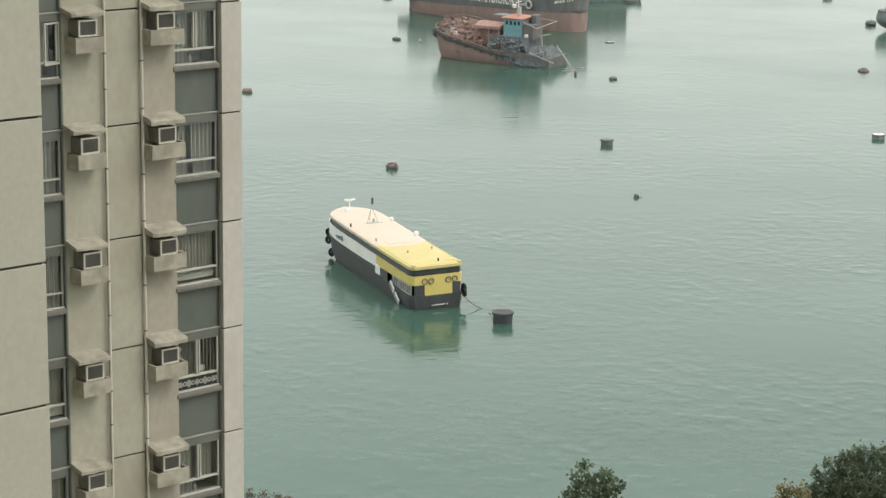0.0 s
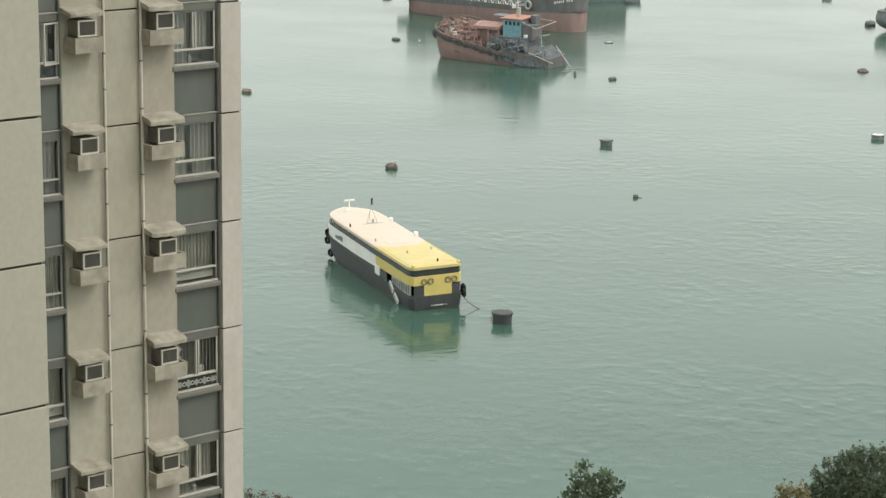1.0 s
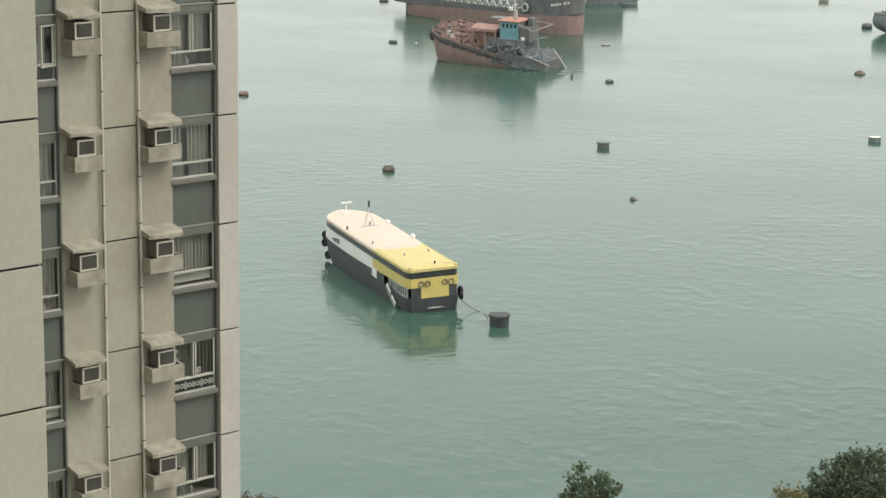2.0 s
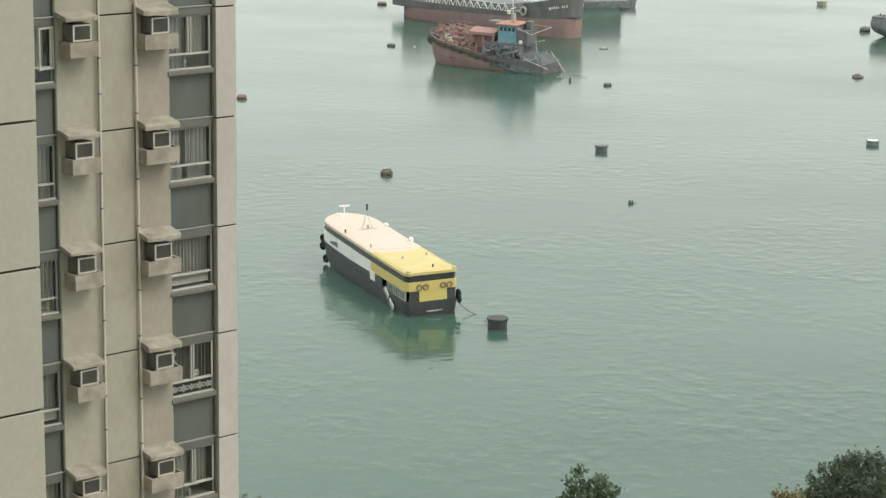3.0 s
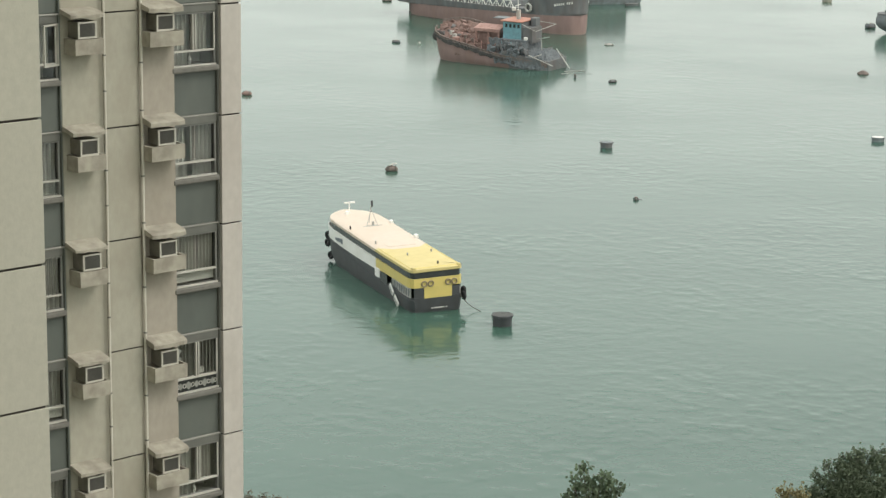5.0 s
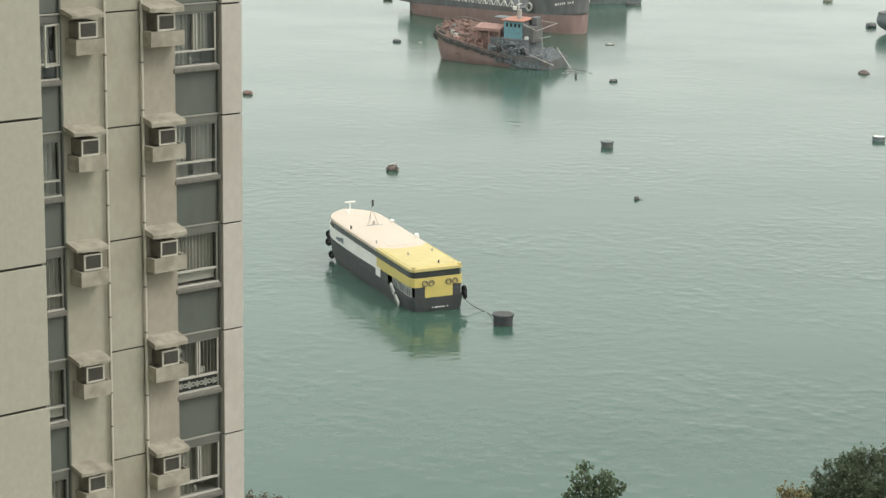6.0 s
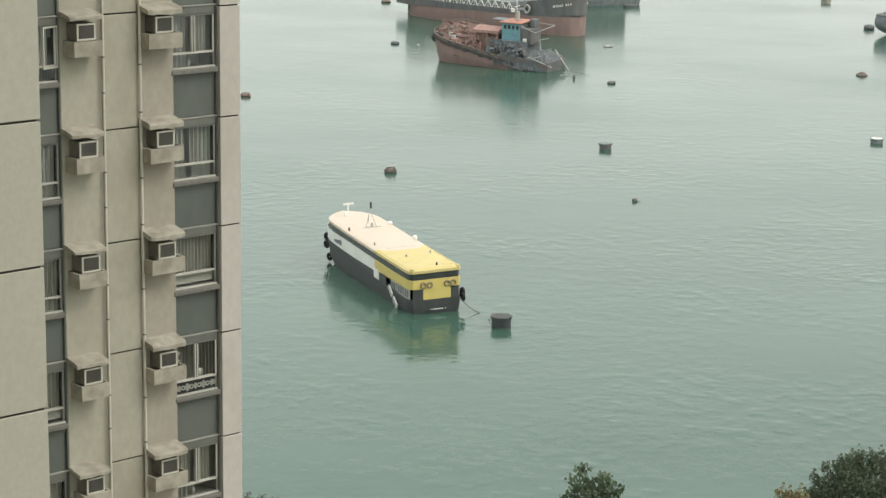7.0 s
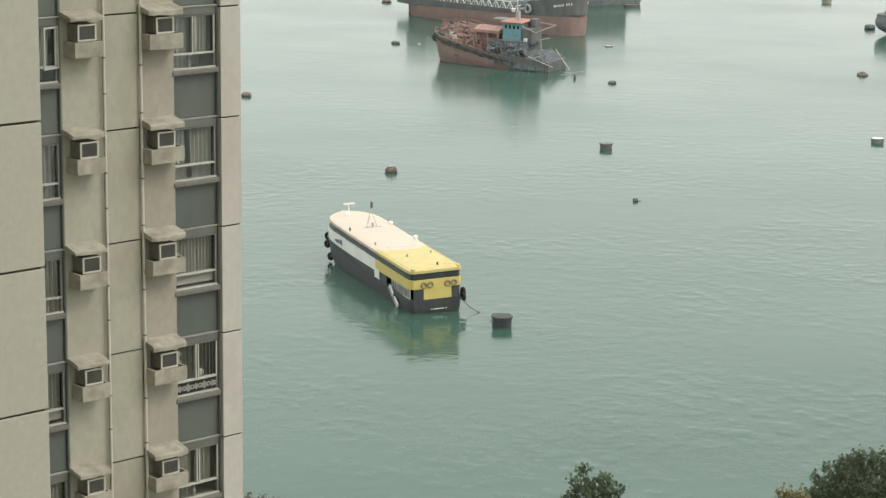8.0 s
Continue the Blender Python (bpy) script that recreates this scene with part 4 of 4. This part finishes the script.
    for i in range(60):
        y = rng.uniform(9.5, 18.2)
        x = rng.uniform(-3.3, 3.3)
        s = lerp([(a, c) for a, b, c, d in st], y) - 0.1
        a, b, c = rng.uniform(0.08, 0.5), rng.uniform(0.08, 0.6), rng.uniform(0.2, 1.5)
        part("deck_gear", soft_box(x - a, x + a, y - b, y + b, s, s + c, 0.05), rng.choice((RUST, RUST, WEATHERED, RUST_PINK, HULL_DARK, RUST_DARK, RUST_DARK)), w)
    part("transom_plate", soft_box(-3.1, 3.1, -0.35, 0.25, -0.4, 1.75, 0.05), HULL_DARK, w)
    part("white_box", soft_box(-2.2, -1.7, 4.7, 5.3, 4.85, 5.35, 0.05), PAPER_WHITE, w, "small white locker")
    part("bow_fender", ringed(bmesh.new(), pose(-2.1, 20.0, 4.3, 0, 85, 35), 0.62, 0.34, 16, 8), OLD_TYRE, w, "large worn bow fender", smooth=True)
    part("bow_locker", soft_box(-2.4, -1.8, 17.4, 17.9, 3.4, 4.9, 0.08), PALE_GREY, w, "pale locker on the bow")
    # grey plating over the after part of the sides
    for side in (-1, 1):
        path = [[(side * (h + 0.05), y, -0.4), (side * (h + 0.14), y, s + 0.6), (side * (h - 0.2), y, s + 0.6), (side * (h - 0.2), y, -0.4)] for y, h, s in ((0.2, 3.05, 1.3), (1, 3.6, 1.4), (4, 4.0, 1.8), (7.0, 4.16, 2.2))]
        part("side_plating", loft(path), HULL_DARK, w, "dark worn plating")
    # ragged belt of old rubber under the rail
    ragged = random.Random(17)
    for side in (-1, 1):
        belt = []
        for i in range(60):
            y = 7.0 + 13.2 * i / 59
            h, s, r = (lerp([(p[0], p[k]) for p in st], y) for k in (1, 2, 3))
            lo, out = s - 0.12 - ragged.uniform(0, 0.40), h + 0.16 + ragged.uniform(0, 0.14)
            belt.append([(side * (h - 0.05), y + r, lo), (side * out, y + r, lo + 0.1), (side * out, y + r, s + 0.22), (side * (h - 0.05), y + r, s + 0.3)])
        part("fender_belt", loft(belt), OLD_TYRE, w, "ragged dark rubber belt")
    for i in range(7):
        y = 10.6 + i * 1.2
        part("deck_stanchion", tubes(0.06, ((-3.4, y, 1.7), (-3.4, y, 4.2 + 0.12 * i))), RUST_PINK, w)
    # fore-and-aft spacing of everything on board
    spacing = [(-4.0, -1.5), (0.3, 2.6), (6.0, 8.05), (9.6, 11.65), (10.8, 12.4), (15.1, 17.6), (20.2, 25.0), (22.0, 26.8)]
    for o in w.children_recursive:
        if o.location.y:
            o.location.y = lerp(spacing, o.location.y)
        else:
            for v in o.data.vertices:
                v.co.y = lerp(spacing, v.co.y)
    # heap of rusty scrap on the fore deck, banked up to a tall far bulwark
    near_z, far_z = [(15, 2.6), (20, 3.5), (25.5, 4.9)], [(15, 4.6), (17.5, 5.6), (20, 6.3), (23, 6.9), (25.5, 6.6)]
    half = [(15, 4.0), (20, 3.9), (22.5, 3.3), (24.5, 2.0), (25.5, 0.8)]
    rng = random.Random(9)
    rings = []
    for i in range(22):
        y = 15 + 10.5 * i / 21
        h, a, b = lerp(half, y), lerp(near_z, y), lerp(far_z, y)
        top = []
        for j in range(12):
            q = j / 11
            bumpy = rng.uniform(-0.22, 0.22) if 0 < j < 11 else 0
            top.append((-h + 2 * h * q, y, a - 0.4 + (b - a + 0.1) * q ** 0.85 + bumpy))
        rings.append(top + [(h, y, 1.6), (-h, y, 1.6)])
    part("scrap_heap", loft(rings), RUST_DARK, w, "heap of rusty scrap")
    part("boom", tubes(0.09, ((-4.0, 5.35, 2.7), (-4.0, 0.6, 1.27)), ((-4.0, 4.62, 2.37), (-3.6, 3.1, 2.95))), PALE_GREY, w)
    part("far_boom", tubes(0.09, ((0.0, 6.2, 4.8), (0.0, 3.5, 5.4)), ((0.0, 5.2, 5.0), (0.0, 5.0, 2.4))), PALE_GREY, w)
    part("stern_spar", tubes(0.10, ((1.2, 2.89, 3.3), (-1.2, -1.12, 0.5))), PALE_GREY, w)
    # blue-grey netting and sheets heaped astern and hanging over the side
    slope = [(-4.62, 0.15), (-4.5, 0.9), (-4.35, 1.7), (-4.1, 2.35), (-3.5, 2.75), (-2.6, 3.1), (-1.4, 3.3), (0.0, 3.2), (1.6, 2.9), (3.0, 2.3)]
    swell = [(2.3, 0.6), (3.4, 1.0), (5.0, 0.9), (7.0, 0.95), (9.0, 1.1), (11.0, 1.1), (11.9, 0.8)]
    width = [(2.3, 0.70), (3.4, 0.84), (6.0, 0.93), (9.0, 0.99), (13.6, 0.99)]
    rings = []
    for i in range(40):
        y = 2.3 + 9.6 * i / 39
        k, h = lerp(swell, y), lerp(width, y)
        ring = []
        for j, (x, z) in enumerate(slope):
            loose = rng.uniform(-0.28, 0.34) if j > 2 else rng.uniform(-0.1, 0.25)
            ring.append((x * h + rng.uniform(-0.08, 0.08), y + rng.uniform(-0.1, 0.1), z * k + loose + ((rng.uniform(0, 0.4) + 0.22 * max(0, y - 6)) if j == 0 else 0)))
        rings.append(ring + [(3.0 * h, y, 0.6), (-3.6 * h, y, 0.3)])
    part("fishing_net", loft(rings), NET_GREY, w, "blue-grey heap of netting and sheets")
    for i in range(70):
        y, q = rng.uniform(5.5, 13.8), rng.random()
        d = [rng.uniform(0.08, 0.42) for _ in range(3)]
        o = part("side_gear", soft_box(-d[0], d[0], -d[1], d[1], -0.3, d[2] * 2.2, 0.04), rng.choice((NET_GREY, NET_GREY, NET_GREY, HULL_DARK, AFT_GREY, AFT_GREY)), w)
        o.matrix_basis = pose(-4.0 + 1.5 * q, y, 2.0 + 0.07 * y + 1.5 * q, rng.uniform(-30, 30), rng.uniform(-30, 30), rng.uniform(0, 180))
    for i in range(5):
        y = 8.2 + 0.95 * i
        part("side_post", tubes(0.07, ((-3.3, y, 2.3), (-3.3 + rng.uniform(-0.2, 0.2), y, 4.6))), CYAN if i % 2 else SHIP_GREY, w)
    rail = [[(lerp(half, y) + dx, y, lerp(far_z, y) + dz) for dx, dz in ((-0.12, -0.6), (0.12, -0.6), (0.12, 0.15), (-0.12, 0.15))] for y in (16, 18, 20, 22, 23.5, 24.6, 25.5)]
    part("far_bulwark", loft(rail), WEATHERED, w)
    for i in range(70):
        y, q = rng.uniform(15.2, 24.4), rng.uniform(0.05, 0.95)
        h, z = lerp(half, y), lerp(near_z, y) - 0.4 + (lerp(far_z, y) - lerp(near_z, y)) * q ** 0.85
        d = [rng.uniform(0.08, 0.45) for _ in range(3)]
        o = part("scrap_piece", soft_box(-d[0], d[0], -d[1], d[1], -0.2, d[2] * 1.3, 0.03), rng.choice((RUST, RUST, RUST_DARK, RUST_DARK, RUST_DARK, RUST_DARK, WEATHERED, HULL_DARK)), w)
        o.matrix_basis = pose(-h + 2 * h * q, y, z, rng.uniform(-30, 30), rng.uniform(-30, 30), rng.uniform(0, 180))
    return w


work_boat()


# ---- cargo ship ----
def cargo_ship():
    c = thing("cargo_ship", pose(25.4, 412.8, 0, 0, 0, -137.0), "dark coaster with red lower hull and white rail trusses", "ship")
    # y ahead, bow at y=0 nearest; stern at negative y
    st = [(-50, 1.2, 4.0, -2.2), (-48.5, 3.4, 4.0, -1.2), (-45, 4.6, 3.9, 0), (-30, 5.0, 4.0, 0), (-14, 5.0, 4.2, 0), (-7, 4.8, 4.6, 0), (-3, 4.0, 5.2, 0), (-1, 2.4, 5.4, 0), (-0.1, 0.6, 5.5, 0)]
    red = [(y * 0.945, h, 2.3 + 1.4 * (y + 50) / 50, 0) for y, h, s, r in st]
    part("lower_hull", loft(hull_rings(red, ((0, 0.8), (0.5, 0.97), (1, 1.0)))), HULL_RED, c, "red lower hull, lightened for haze", smooth=True)
    top = [[(-h * 1.01, y + r, 2.3 + 1.4 * (y + 50) / 50 - 0.02), (h * 1.01, y + r, 2.3 + 1.4 * (y + 50) / 50 - 0.02), (h * 1.03, y + r, s), (-h * 1.03, y + r, s)] for y, h, s, r in st]
    part("upper_hull", loft(top), HULL_DARK, c, "black upper hull", smooth=True)
    fo = [(-10.5, 4.95, 5.0), (-9.5, 4.95, 6.2), (-7, 4.9, 6.6), (-3, 4.1, 7.4), (-1, 2.6, 7.7), (0.3, 0.7, 7.9)]
    part("forecastle", loft([[(-h, y, 4.0), (h, y, 4.0), (h * 1.05, y, z), (-h * 1.05, y, z)] for y, h, z in fo]), HULL_DARK, c, "black raised forecastle", smooth=True)
    for y in range(-38, -15, 2):
        for x in (-4.7, 4.7):
            t = tubes(0.09, ((x, y, 4.0), (x, y + 1.0, 5.5)), ((x, y + 1.0, 5.5), (x, y + 2.0, 4.0)), sides=5)
            tube(t, (x, y + 1.0, 4.0), (x, y + 1.0, 5.5), 0.07, 5)
            part("rail_truss", t, PAPER_WHITE, c, "white rail truss")
    part("rail", tubes(0.08, ((-4.7, -38, 5.5), (-4.7, -15, 5.5)), ((4.7, -38, 5.5), (4.7, -15, 5.5))), PAPER_WHITE, c)
    part("deckhouse", soft_box(-3.2, 3.2, -47, -41, 4.0, 9.0, 0.1), PALE_GREY, c, "pale deckhouse aft")
    part("hatch_cover", soft_box(-3.4, 3.4, -36, -16, 4.2, 5.4, 0.1), SHIP_GREY, c)
    for side in (-1, 1):
        for i in range(10):
            if i != 6:
                y = -3.3 + i * 0.29
                x = lerp([(p, q) for p, q, r in fo], y) * 1.045 + 0.03
                slope = lerp([(p, q) for p, q, r in fo], y + 0.2) - lerp([(p, q) for p, q, r in fo], y - 0.2)
                bar = bmesh.new()
                box(bar, -0.03, 0.03, -0.10, 0.10, 5.42 + 0.2 * (y + 3.3), 5.85 + 0.2 * (y + 3.3), pose(side * x, y, 0, 0, 0, -side * math.degrees(math.atan(slope / 0.4))))
                part("name_bar", bar, PAPER_WHITE, c)
    part("side_fender", ringed(bmesh.new(), pose(5.3, -9.46, 4.7, 0, 90, 0), 0.72, 0.22, 18, 8), PALE_GREY, c, "grey tyre hung on the side", smooth=True)
    part("rudder_post", tubes(0.25, ((0.0, -49.6, -0.5), (0.0, -49.6, 2.6))), PALE_GREY, c)
    return c


cargo_ship()


def barge(x, y, turn):
    b = thing("barge", pose(x, y, 0, 0, 0, turn), "low grey barge with a tall dark load", "barge")
    part("hull", loft(hull_rings([(-9, 2.0, 1.5, -0.8), (-7.5, 3, 1.4, 0), (6, 3, 1.4, 0), (8.5, 2.0, 1.9, 0.6)], ((0, 0.85), (0.6, 1.0), (1, 1.0)))), SHIP_GREY, b, smooth=True)
    part("gunwale", soft_box(-3.05, 3.05, -7.5, 6.5, 1.4, 1.62, 0.04), PALE_GREY, b)
    part("cargo_box", soft_box(-2.2, 2.2, -5.5, 5.5, 1.6, 8.2, 0.08), HULL_DARK, b, "tall dark load")
    part("bollard", tubes(0.2, ((1.5, 6.0, 1.6), (1.5, 6.0, 2.3)), ((-1.5, 6.0, 1.6), (-1.5, 6.0, 2.3))), HULL_DARK, b)
    return b


barge(32.6, 470.5, -75)


def moored_hull(x, y, turn):
    b = thing("moored_vessel", pose(x, y, 0, 0, 0, turn), "dark grey rounded vessel end at its mooring", "ship")
    rings = []
    for z, o in ((-0.6, 5.0), (0.0, 3.2), (0.5, 1.9), (1.1, 0.8), (1.8, 0.15), (2.5, 0.0), (3.2, 0.12), (3.8, 0.35)):
        w = 3.2 - 0.35 * o * 0.3
        half = [(0.35, o), (1.4, 0.45 + o), (2.5, 1.6 + o), (w, 4.5 + o), (w, 22)]
        rings.append([(-x, y, z) for x, y in half[::-1]] + [(x, y, z) for x, y in half])
    part("hull", loft(rings), SHIP_GREY, b, "blue grey rounded hull", smooth=True)
    rim = [[(x * 1.02, y - 0.06, z) for x, y, _ in rings[-1]] for z in (3.72, 4.0)]
    part("deck_edge", loft(rim), HULL_DARK, b)
    for x in (-0.8, 0.8):
        part("bollard", tubes(0.18, ((x, 2.2, 3.9), (x, 2.2, 4.5)), sides=8), HULL_DARK, b)
    part("deckhouse", soft_box(-1.8, 1.8, 8, 15, 3.4, 6.0, 0.1), PALE_GREY, b)
    return b


moored_hull(83.65, 422.0, -80)


def skiff(x, y, turn):
    k = thing("skiff", pose(x, y, 0, 0, 0, turn), "small dark open skiff beside the barge", "boat")
    st = [(-1.3, 0.55, 0.5, -0.1), (0, 0.75, 0.45, 0), (0.9, 0.6, 0.5, 0.1), (1.5, 0.15, 0.7, 0.2)]
    part("hull", loft(hull_rings(st, ((0, 0.5), (0.7, 0.9), (1, 1.0)))), HULL_DARK, k, smooth=True)
    part("thwart", boxes((-0.55, 0.55, -0.5, -0.25, 0.44, 0.52), (-0.5, 0.5, 0.4, 0.6, 0.46, 0.54)), WEATHERED, k)
    return k


skiff(39.2, 466.0, -80)
lumpy_float(20.8, 353.6, 0.45, 0.4, 0.55, HULL_DARK, "small dark stake float by a boat", 0)


def stern_rope():
    bm = bmesh.new()
    a, b = Vector((17.9, 364.2, 1.6)), Vector((24.0, 357.6, -0.05))
    last = a
    for i in range(1, 13):
        q = a.lerp(b, i / 12) + Vector((0, 0, -0.9 * math.sin(math.pi * i / 12) * (1 - i / 12)))
        tube(bm, last, q, 0.022, 5)
        last = q
    return tagged(part("stern_rope", bm, ROPE), "thin rope from a boat into the water", "rope")


stern_rope()


def floating_pole(a, b, radius):
    """A pole adrift, a little bent along its length."""
    a, b = Vector(a), Vector(b)
    rings = []
    for i in range(7):
        q = i / 6
        c = a.lerp(b, q) + Vector((0, 0.12 * math.sin(math.pi * q), 0))
        r = radius * (1 - 0.35 * q)
        rings.append([c + Vector((0, r * math.cos(w), r * math.sin(w))) for w in (math.pi * j / 4 for j in range(8))])
    return tagged(part("floating_pole", loft(rings), PALE_GREY, smooth=True), "pale grey wooden pole afloat beside a boat", "pole", "floating poles")


floating_pole((19.36, 360.65, 0.05), (22.88, 362.09, 0.05), 0.06)
floating_pole((18.75, 357.85, 0.05), (20.97, 358.78, 0.05), 0.05)


# ---- mooring line of the ferry ----
def mooring_line():
    bm = bmesh.new()
    a, b = Vector((2.2, 0.1, 1.25)), Vector((4.2, -1.5, -0.56))
    last = a
    for i in range(1, 11):
        s = i / 10
        p = a.lerp(b, s) + Vector((0, 0, -0.45 * math.sin(math.pi * s) * (1 - 0.4 * s)))
        tube(bm, last, p, 0.035, 6)
        last = p
    for i in range(1, 9):
        r = i / 8
        p = b.lerp(Vector((3.45, -5.9, 0.5)), r)
        p.z = -0.50 + 1.0 * r ** 3
        tube(bm, last, p, 0.03, 6)
        last = p
    line = part("mooring_line", bm, ROPE)
    line.matrix_basis = FERRY
    return tagged(line, "dark slack mooring line dipping into the water", "rope")


LINE = mooring_line()


# ---- trees ----
LEAF_OUTLINE = [(-0.5, 0, 0), (-0.15, -0.26, 0.05), (0.3, -0.2, 0.04), (0.55, 0, -0.05), (0.3, 0.2, 0.04), (-0.15, 0.26, 0.05)]
LOBED_OUTLINE = [((0.40, 0.52, 0.44, 0.50)[i % 4], 30.0 * i) for i in range(12)]


def leaf(bm, p, size, tilt, rng, lobed):
    q = Euler((rng.uniform(-tilt, tilt), rng.uniform(-tilt, tilt), rng.uniform(0, 6.28))).to_matrix()
    s = size * rng.uniform(0.65, 1.25)
    if lobed:
        pts = [(r * math.cos(radians(w)), r * math.sin(radians(w)), -0.12 * r) for r, w in LOBED_OUTLINE]
    else:
        pts = LEAF_OUTLINE
    bm.faces.new([bm.verts.new(p + q @ (Vector(a) * s)) for a in pts])


def leaf_cluster(bm, centre, spread, count, size, rng, tilt=1.1, lobed=False):
    for i in range(count):
        v = Vector((rng.gauss(0, 1), rng.gauss(0, 1), rng.gauss(0, 0.8)))
        leaf(bm, centre + v * spread * 0.5, size, tilt, rng, lobed)


def shoot(bm, foot, lean, height, size, rng):
    """An upright leafy shoot, broad below and pointed above."""
    for i in range(26):
        q = rng.random() ** 1.3
        ring = (1 - q) * height * 0.42 + 0.03
        w = rng.uniform(0, 6.28)
        leaf(bm, foot + Vector((lean * q + ring * math.cos(w), ring * math.sin(w), height * q)), size, 1.2, rng, False)


def tree(x, y, base, height, lobes, paint, leaf_size, density, label, seed, spread=1.0, tilt=1.1, lobed=False, shoots=0):
    """Trunk, limbs to each lobe, and a crown of small leaves. lobes: (dx, dy, dz from the top, radius)."""
    rng = random.Random(seed)
    t = thing("tree", pose(x, y, base), label, "tree", "shore trees")
    part("trunk", loft([[(r * math.cos(q) + 0.15 * math.sin(z), r * math.sin(q), z) for q in (2 * math.pi * i / 9 for i in range(9))]
                        for z, r in ((0, 0.28), (height * 0.3, 0.2), (height * 0.6, 0.14), (height * 0.85, 0.05))]), BARK, t, smooth=True)
    crown = bmesh.new()
    for dx, dy, dz, r in lobes:
        c = Vector((dx, dy, height + dz - r))
        root = Vector((0.15 * math.sin(height * 0.5), 0, height * rng.uniform(0.35, 0.6)))
        limb = bmesh.new()
        mid = root.lerp(c, 0.5) + Vector((0, 0, 0.3))
        tube(limb, root, mid, 0.08, 6, 0.04)
        tube(limb, mid, c, 0.04, 6, 0.012)
        part("limb", limb, BARK, t)
        for i in range(int(density * r * r) + 1):
            v = Vector((rng.gauss(0, 1), rng.gauss(0, 1), rng.gauss(0, 1))).normalized() * r * rng.uniform(0.55, 1.05) * spread
            v.z *= 0.9
            leaf_cluster(crown, c + v, leaf_size * 1.5, 9, leaf_size, rng, tilt, lobed)
        for i in range(shoots if r < 1.0 else shoots * 3):
            w = rng.uniform(0.25, 2.9)
            foot = c + Vector((math.cos(w) * r * 0.9, rng.uniform(-0.7, 0.7) * r, math.sin(w) * r * 0.75))
            shoot(crown, foot, rng.uniform(-0.12, 0.12), rng.uniform(0.25, 0.58), leaf_size, rng)
    part("crown", crown, paint, t)
    return t


tree(7.9, 106.0, GROUND_Z, 11.05, [(-0.65, 0, 0, 0.22), (-0.85, 0, -0.2, 0.16), (-0.4, 0.1, -0.2, 0.16), (-0.55, 0.1, -0.5, 0.3), (0.3, 0.2, -0.55, 0.25), (0.75, 0.2, -0.6, 0.25), (-0.1, 0, -0.75, 0.45), (1.25, 0, -1.05, 0.2), (1.3, 0, -1.35, 0.25), (-1.25, 0, -0.72, 0.15), (-1.1, 0, -1.0, 0.3), (0.6, 0, -0.85, 0.5),
                                   (-0.5, 0, -1.0, 0.6), (0.75, 0, -1.5, 0.6), (-1.3, 0, -1.65, 0.5), (-1.5, 0, -1.5, 0.2), (0.0, 0, -1.4, 0.9), (0.1, 0, -2.1, 1.3)],
     LEAF_LIGHT, 0.19, 52, "young broadleaf tree with sparse fresh leaves", 3, tilt=1.5, lobed=True)
tree(22.5, 107.0, GROUND_Z, 11.42, [(-0.75, 0, 0.12, 0.22), (-0.2, 0, 0.02, 0.2), (0.5, 0.1, 0.1, 0.25), (-1.35, 0, -0.1, 0.22), (-1.75, 0, -0.45, 0.2), (-2.45, 0, -0.62, 0.22), (-3.0, 0, -1.2, 0.2), (-0.8, 0, -0.1, 0.5), (0.2, 0, -0.1, 0.5), (-1.5, 0, -0.3, 0.6), (-2.1, 0, -0.95, 0.6), (-2.7, 0, -1.6, 0.6), (-3.2, 0.2, -2.0, 0.5), (-0.4, -0.3, -0.5, 1.3), (1.4, 0.3, -0.2, 0.9), (-1.3, -0.3, -1.2, 1.2),
                                    (2.6, 0, -0.5, 1.4), (-2.1, -0.4, -2.1, 1.1), (0.6, -0.6, -1.3, 1.8), (2, -0.5, -2, 2.0)],
     LEAF, 0.155, 260, "dense dark green tree on the shore", 8, tilt=0.9, shoots=2)
tree(17.9, 105.0, GROUND_Z, 10.25, [(-0.55, 0, 0, 0.25), (-0.1, 0, -0.08, 0.25), (0.4, 0, -0.12, 0.25), (0.1, 0, -0.3, 0.6), (-0.5, 0, -0.5, 0.5), (0.6, 0.2, -0.4, 0.4)],
     LEAF_OLIVE, 0.13, 210, "yellowing olive treetop beside a dark tree", 11, shoots=1)
tree(-8.9, 104.0, GROUND_Z, 9.85, [(-0.9, 0, 0.1, 0.35), (-0.3, 0, -0.05, 0.35), (0.4, 0, -0.2, 0.35), (1.0, 0, -0.35, 0.35), (-0.5, 0, -0.6, 0.8)],
     LEAF_DRY, 0.12, 110, "thin dry feathery treetop on the shore", 21)


# ---- movement ----
def motions():
    drift = [(0.0, 0.0), (2.0, 0.5), (4.0, 1.0), (6.0, 1.5), (8.0, 2.0)]
    walk(SEA, [(t, pose(0.4 * d, -1.2 * d, 0)) for t, d in drift])
    # the slack line lifts and sinks at its hanging end
    pin = Matrix.Translation((2.2, 0.1, 1.25))
    sway = [(0.0, 0.0, 0.0), (1.0, 2.5, -1.5), (2.2, -1.0, 1.0), (3.4, 2.0, -1.0), (4.6, 3.0, 0.5), (5.8, -1.5, 1.5), (7.0, 1.0, -1.0), (8.0, 2.0, 0.0)]
    walk(LINE, [(t, FERRY @ pin @ pose(0, 0, 0, a, 0, b) @ pin.inverted()) for t, a, b in sway])


motions()
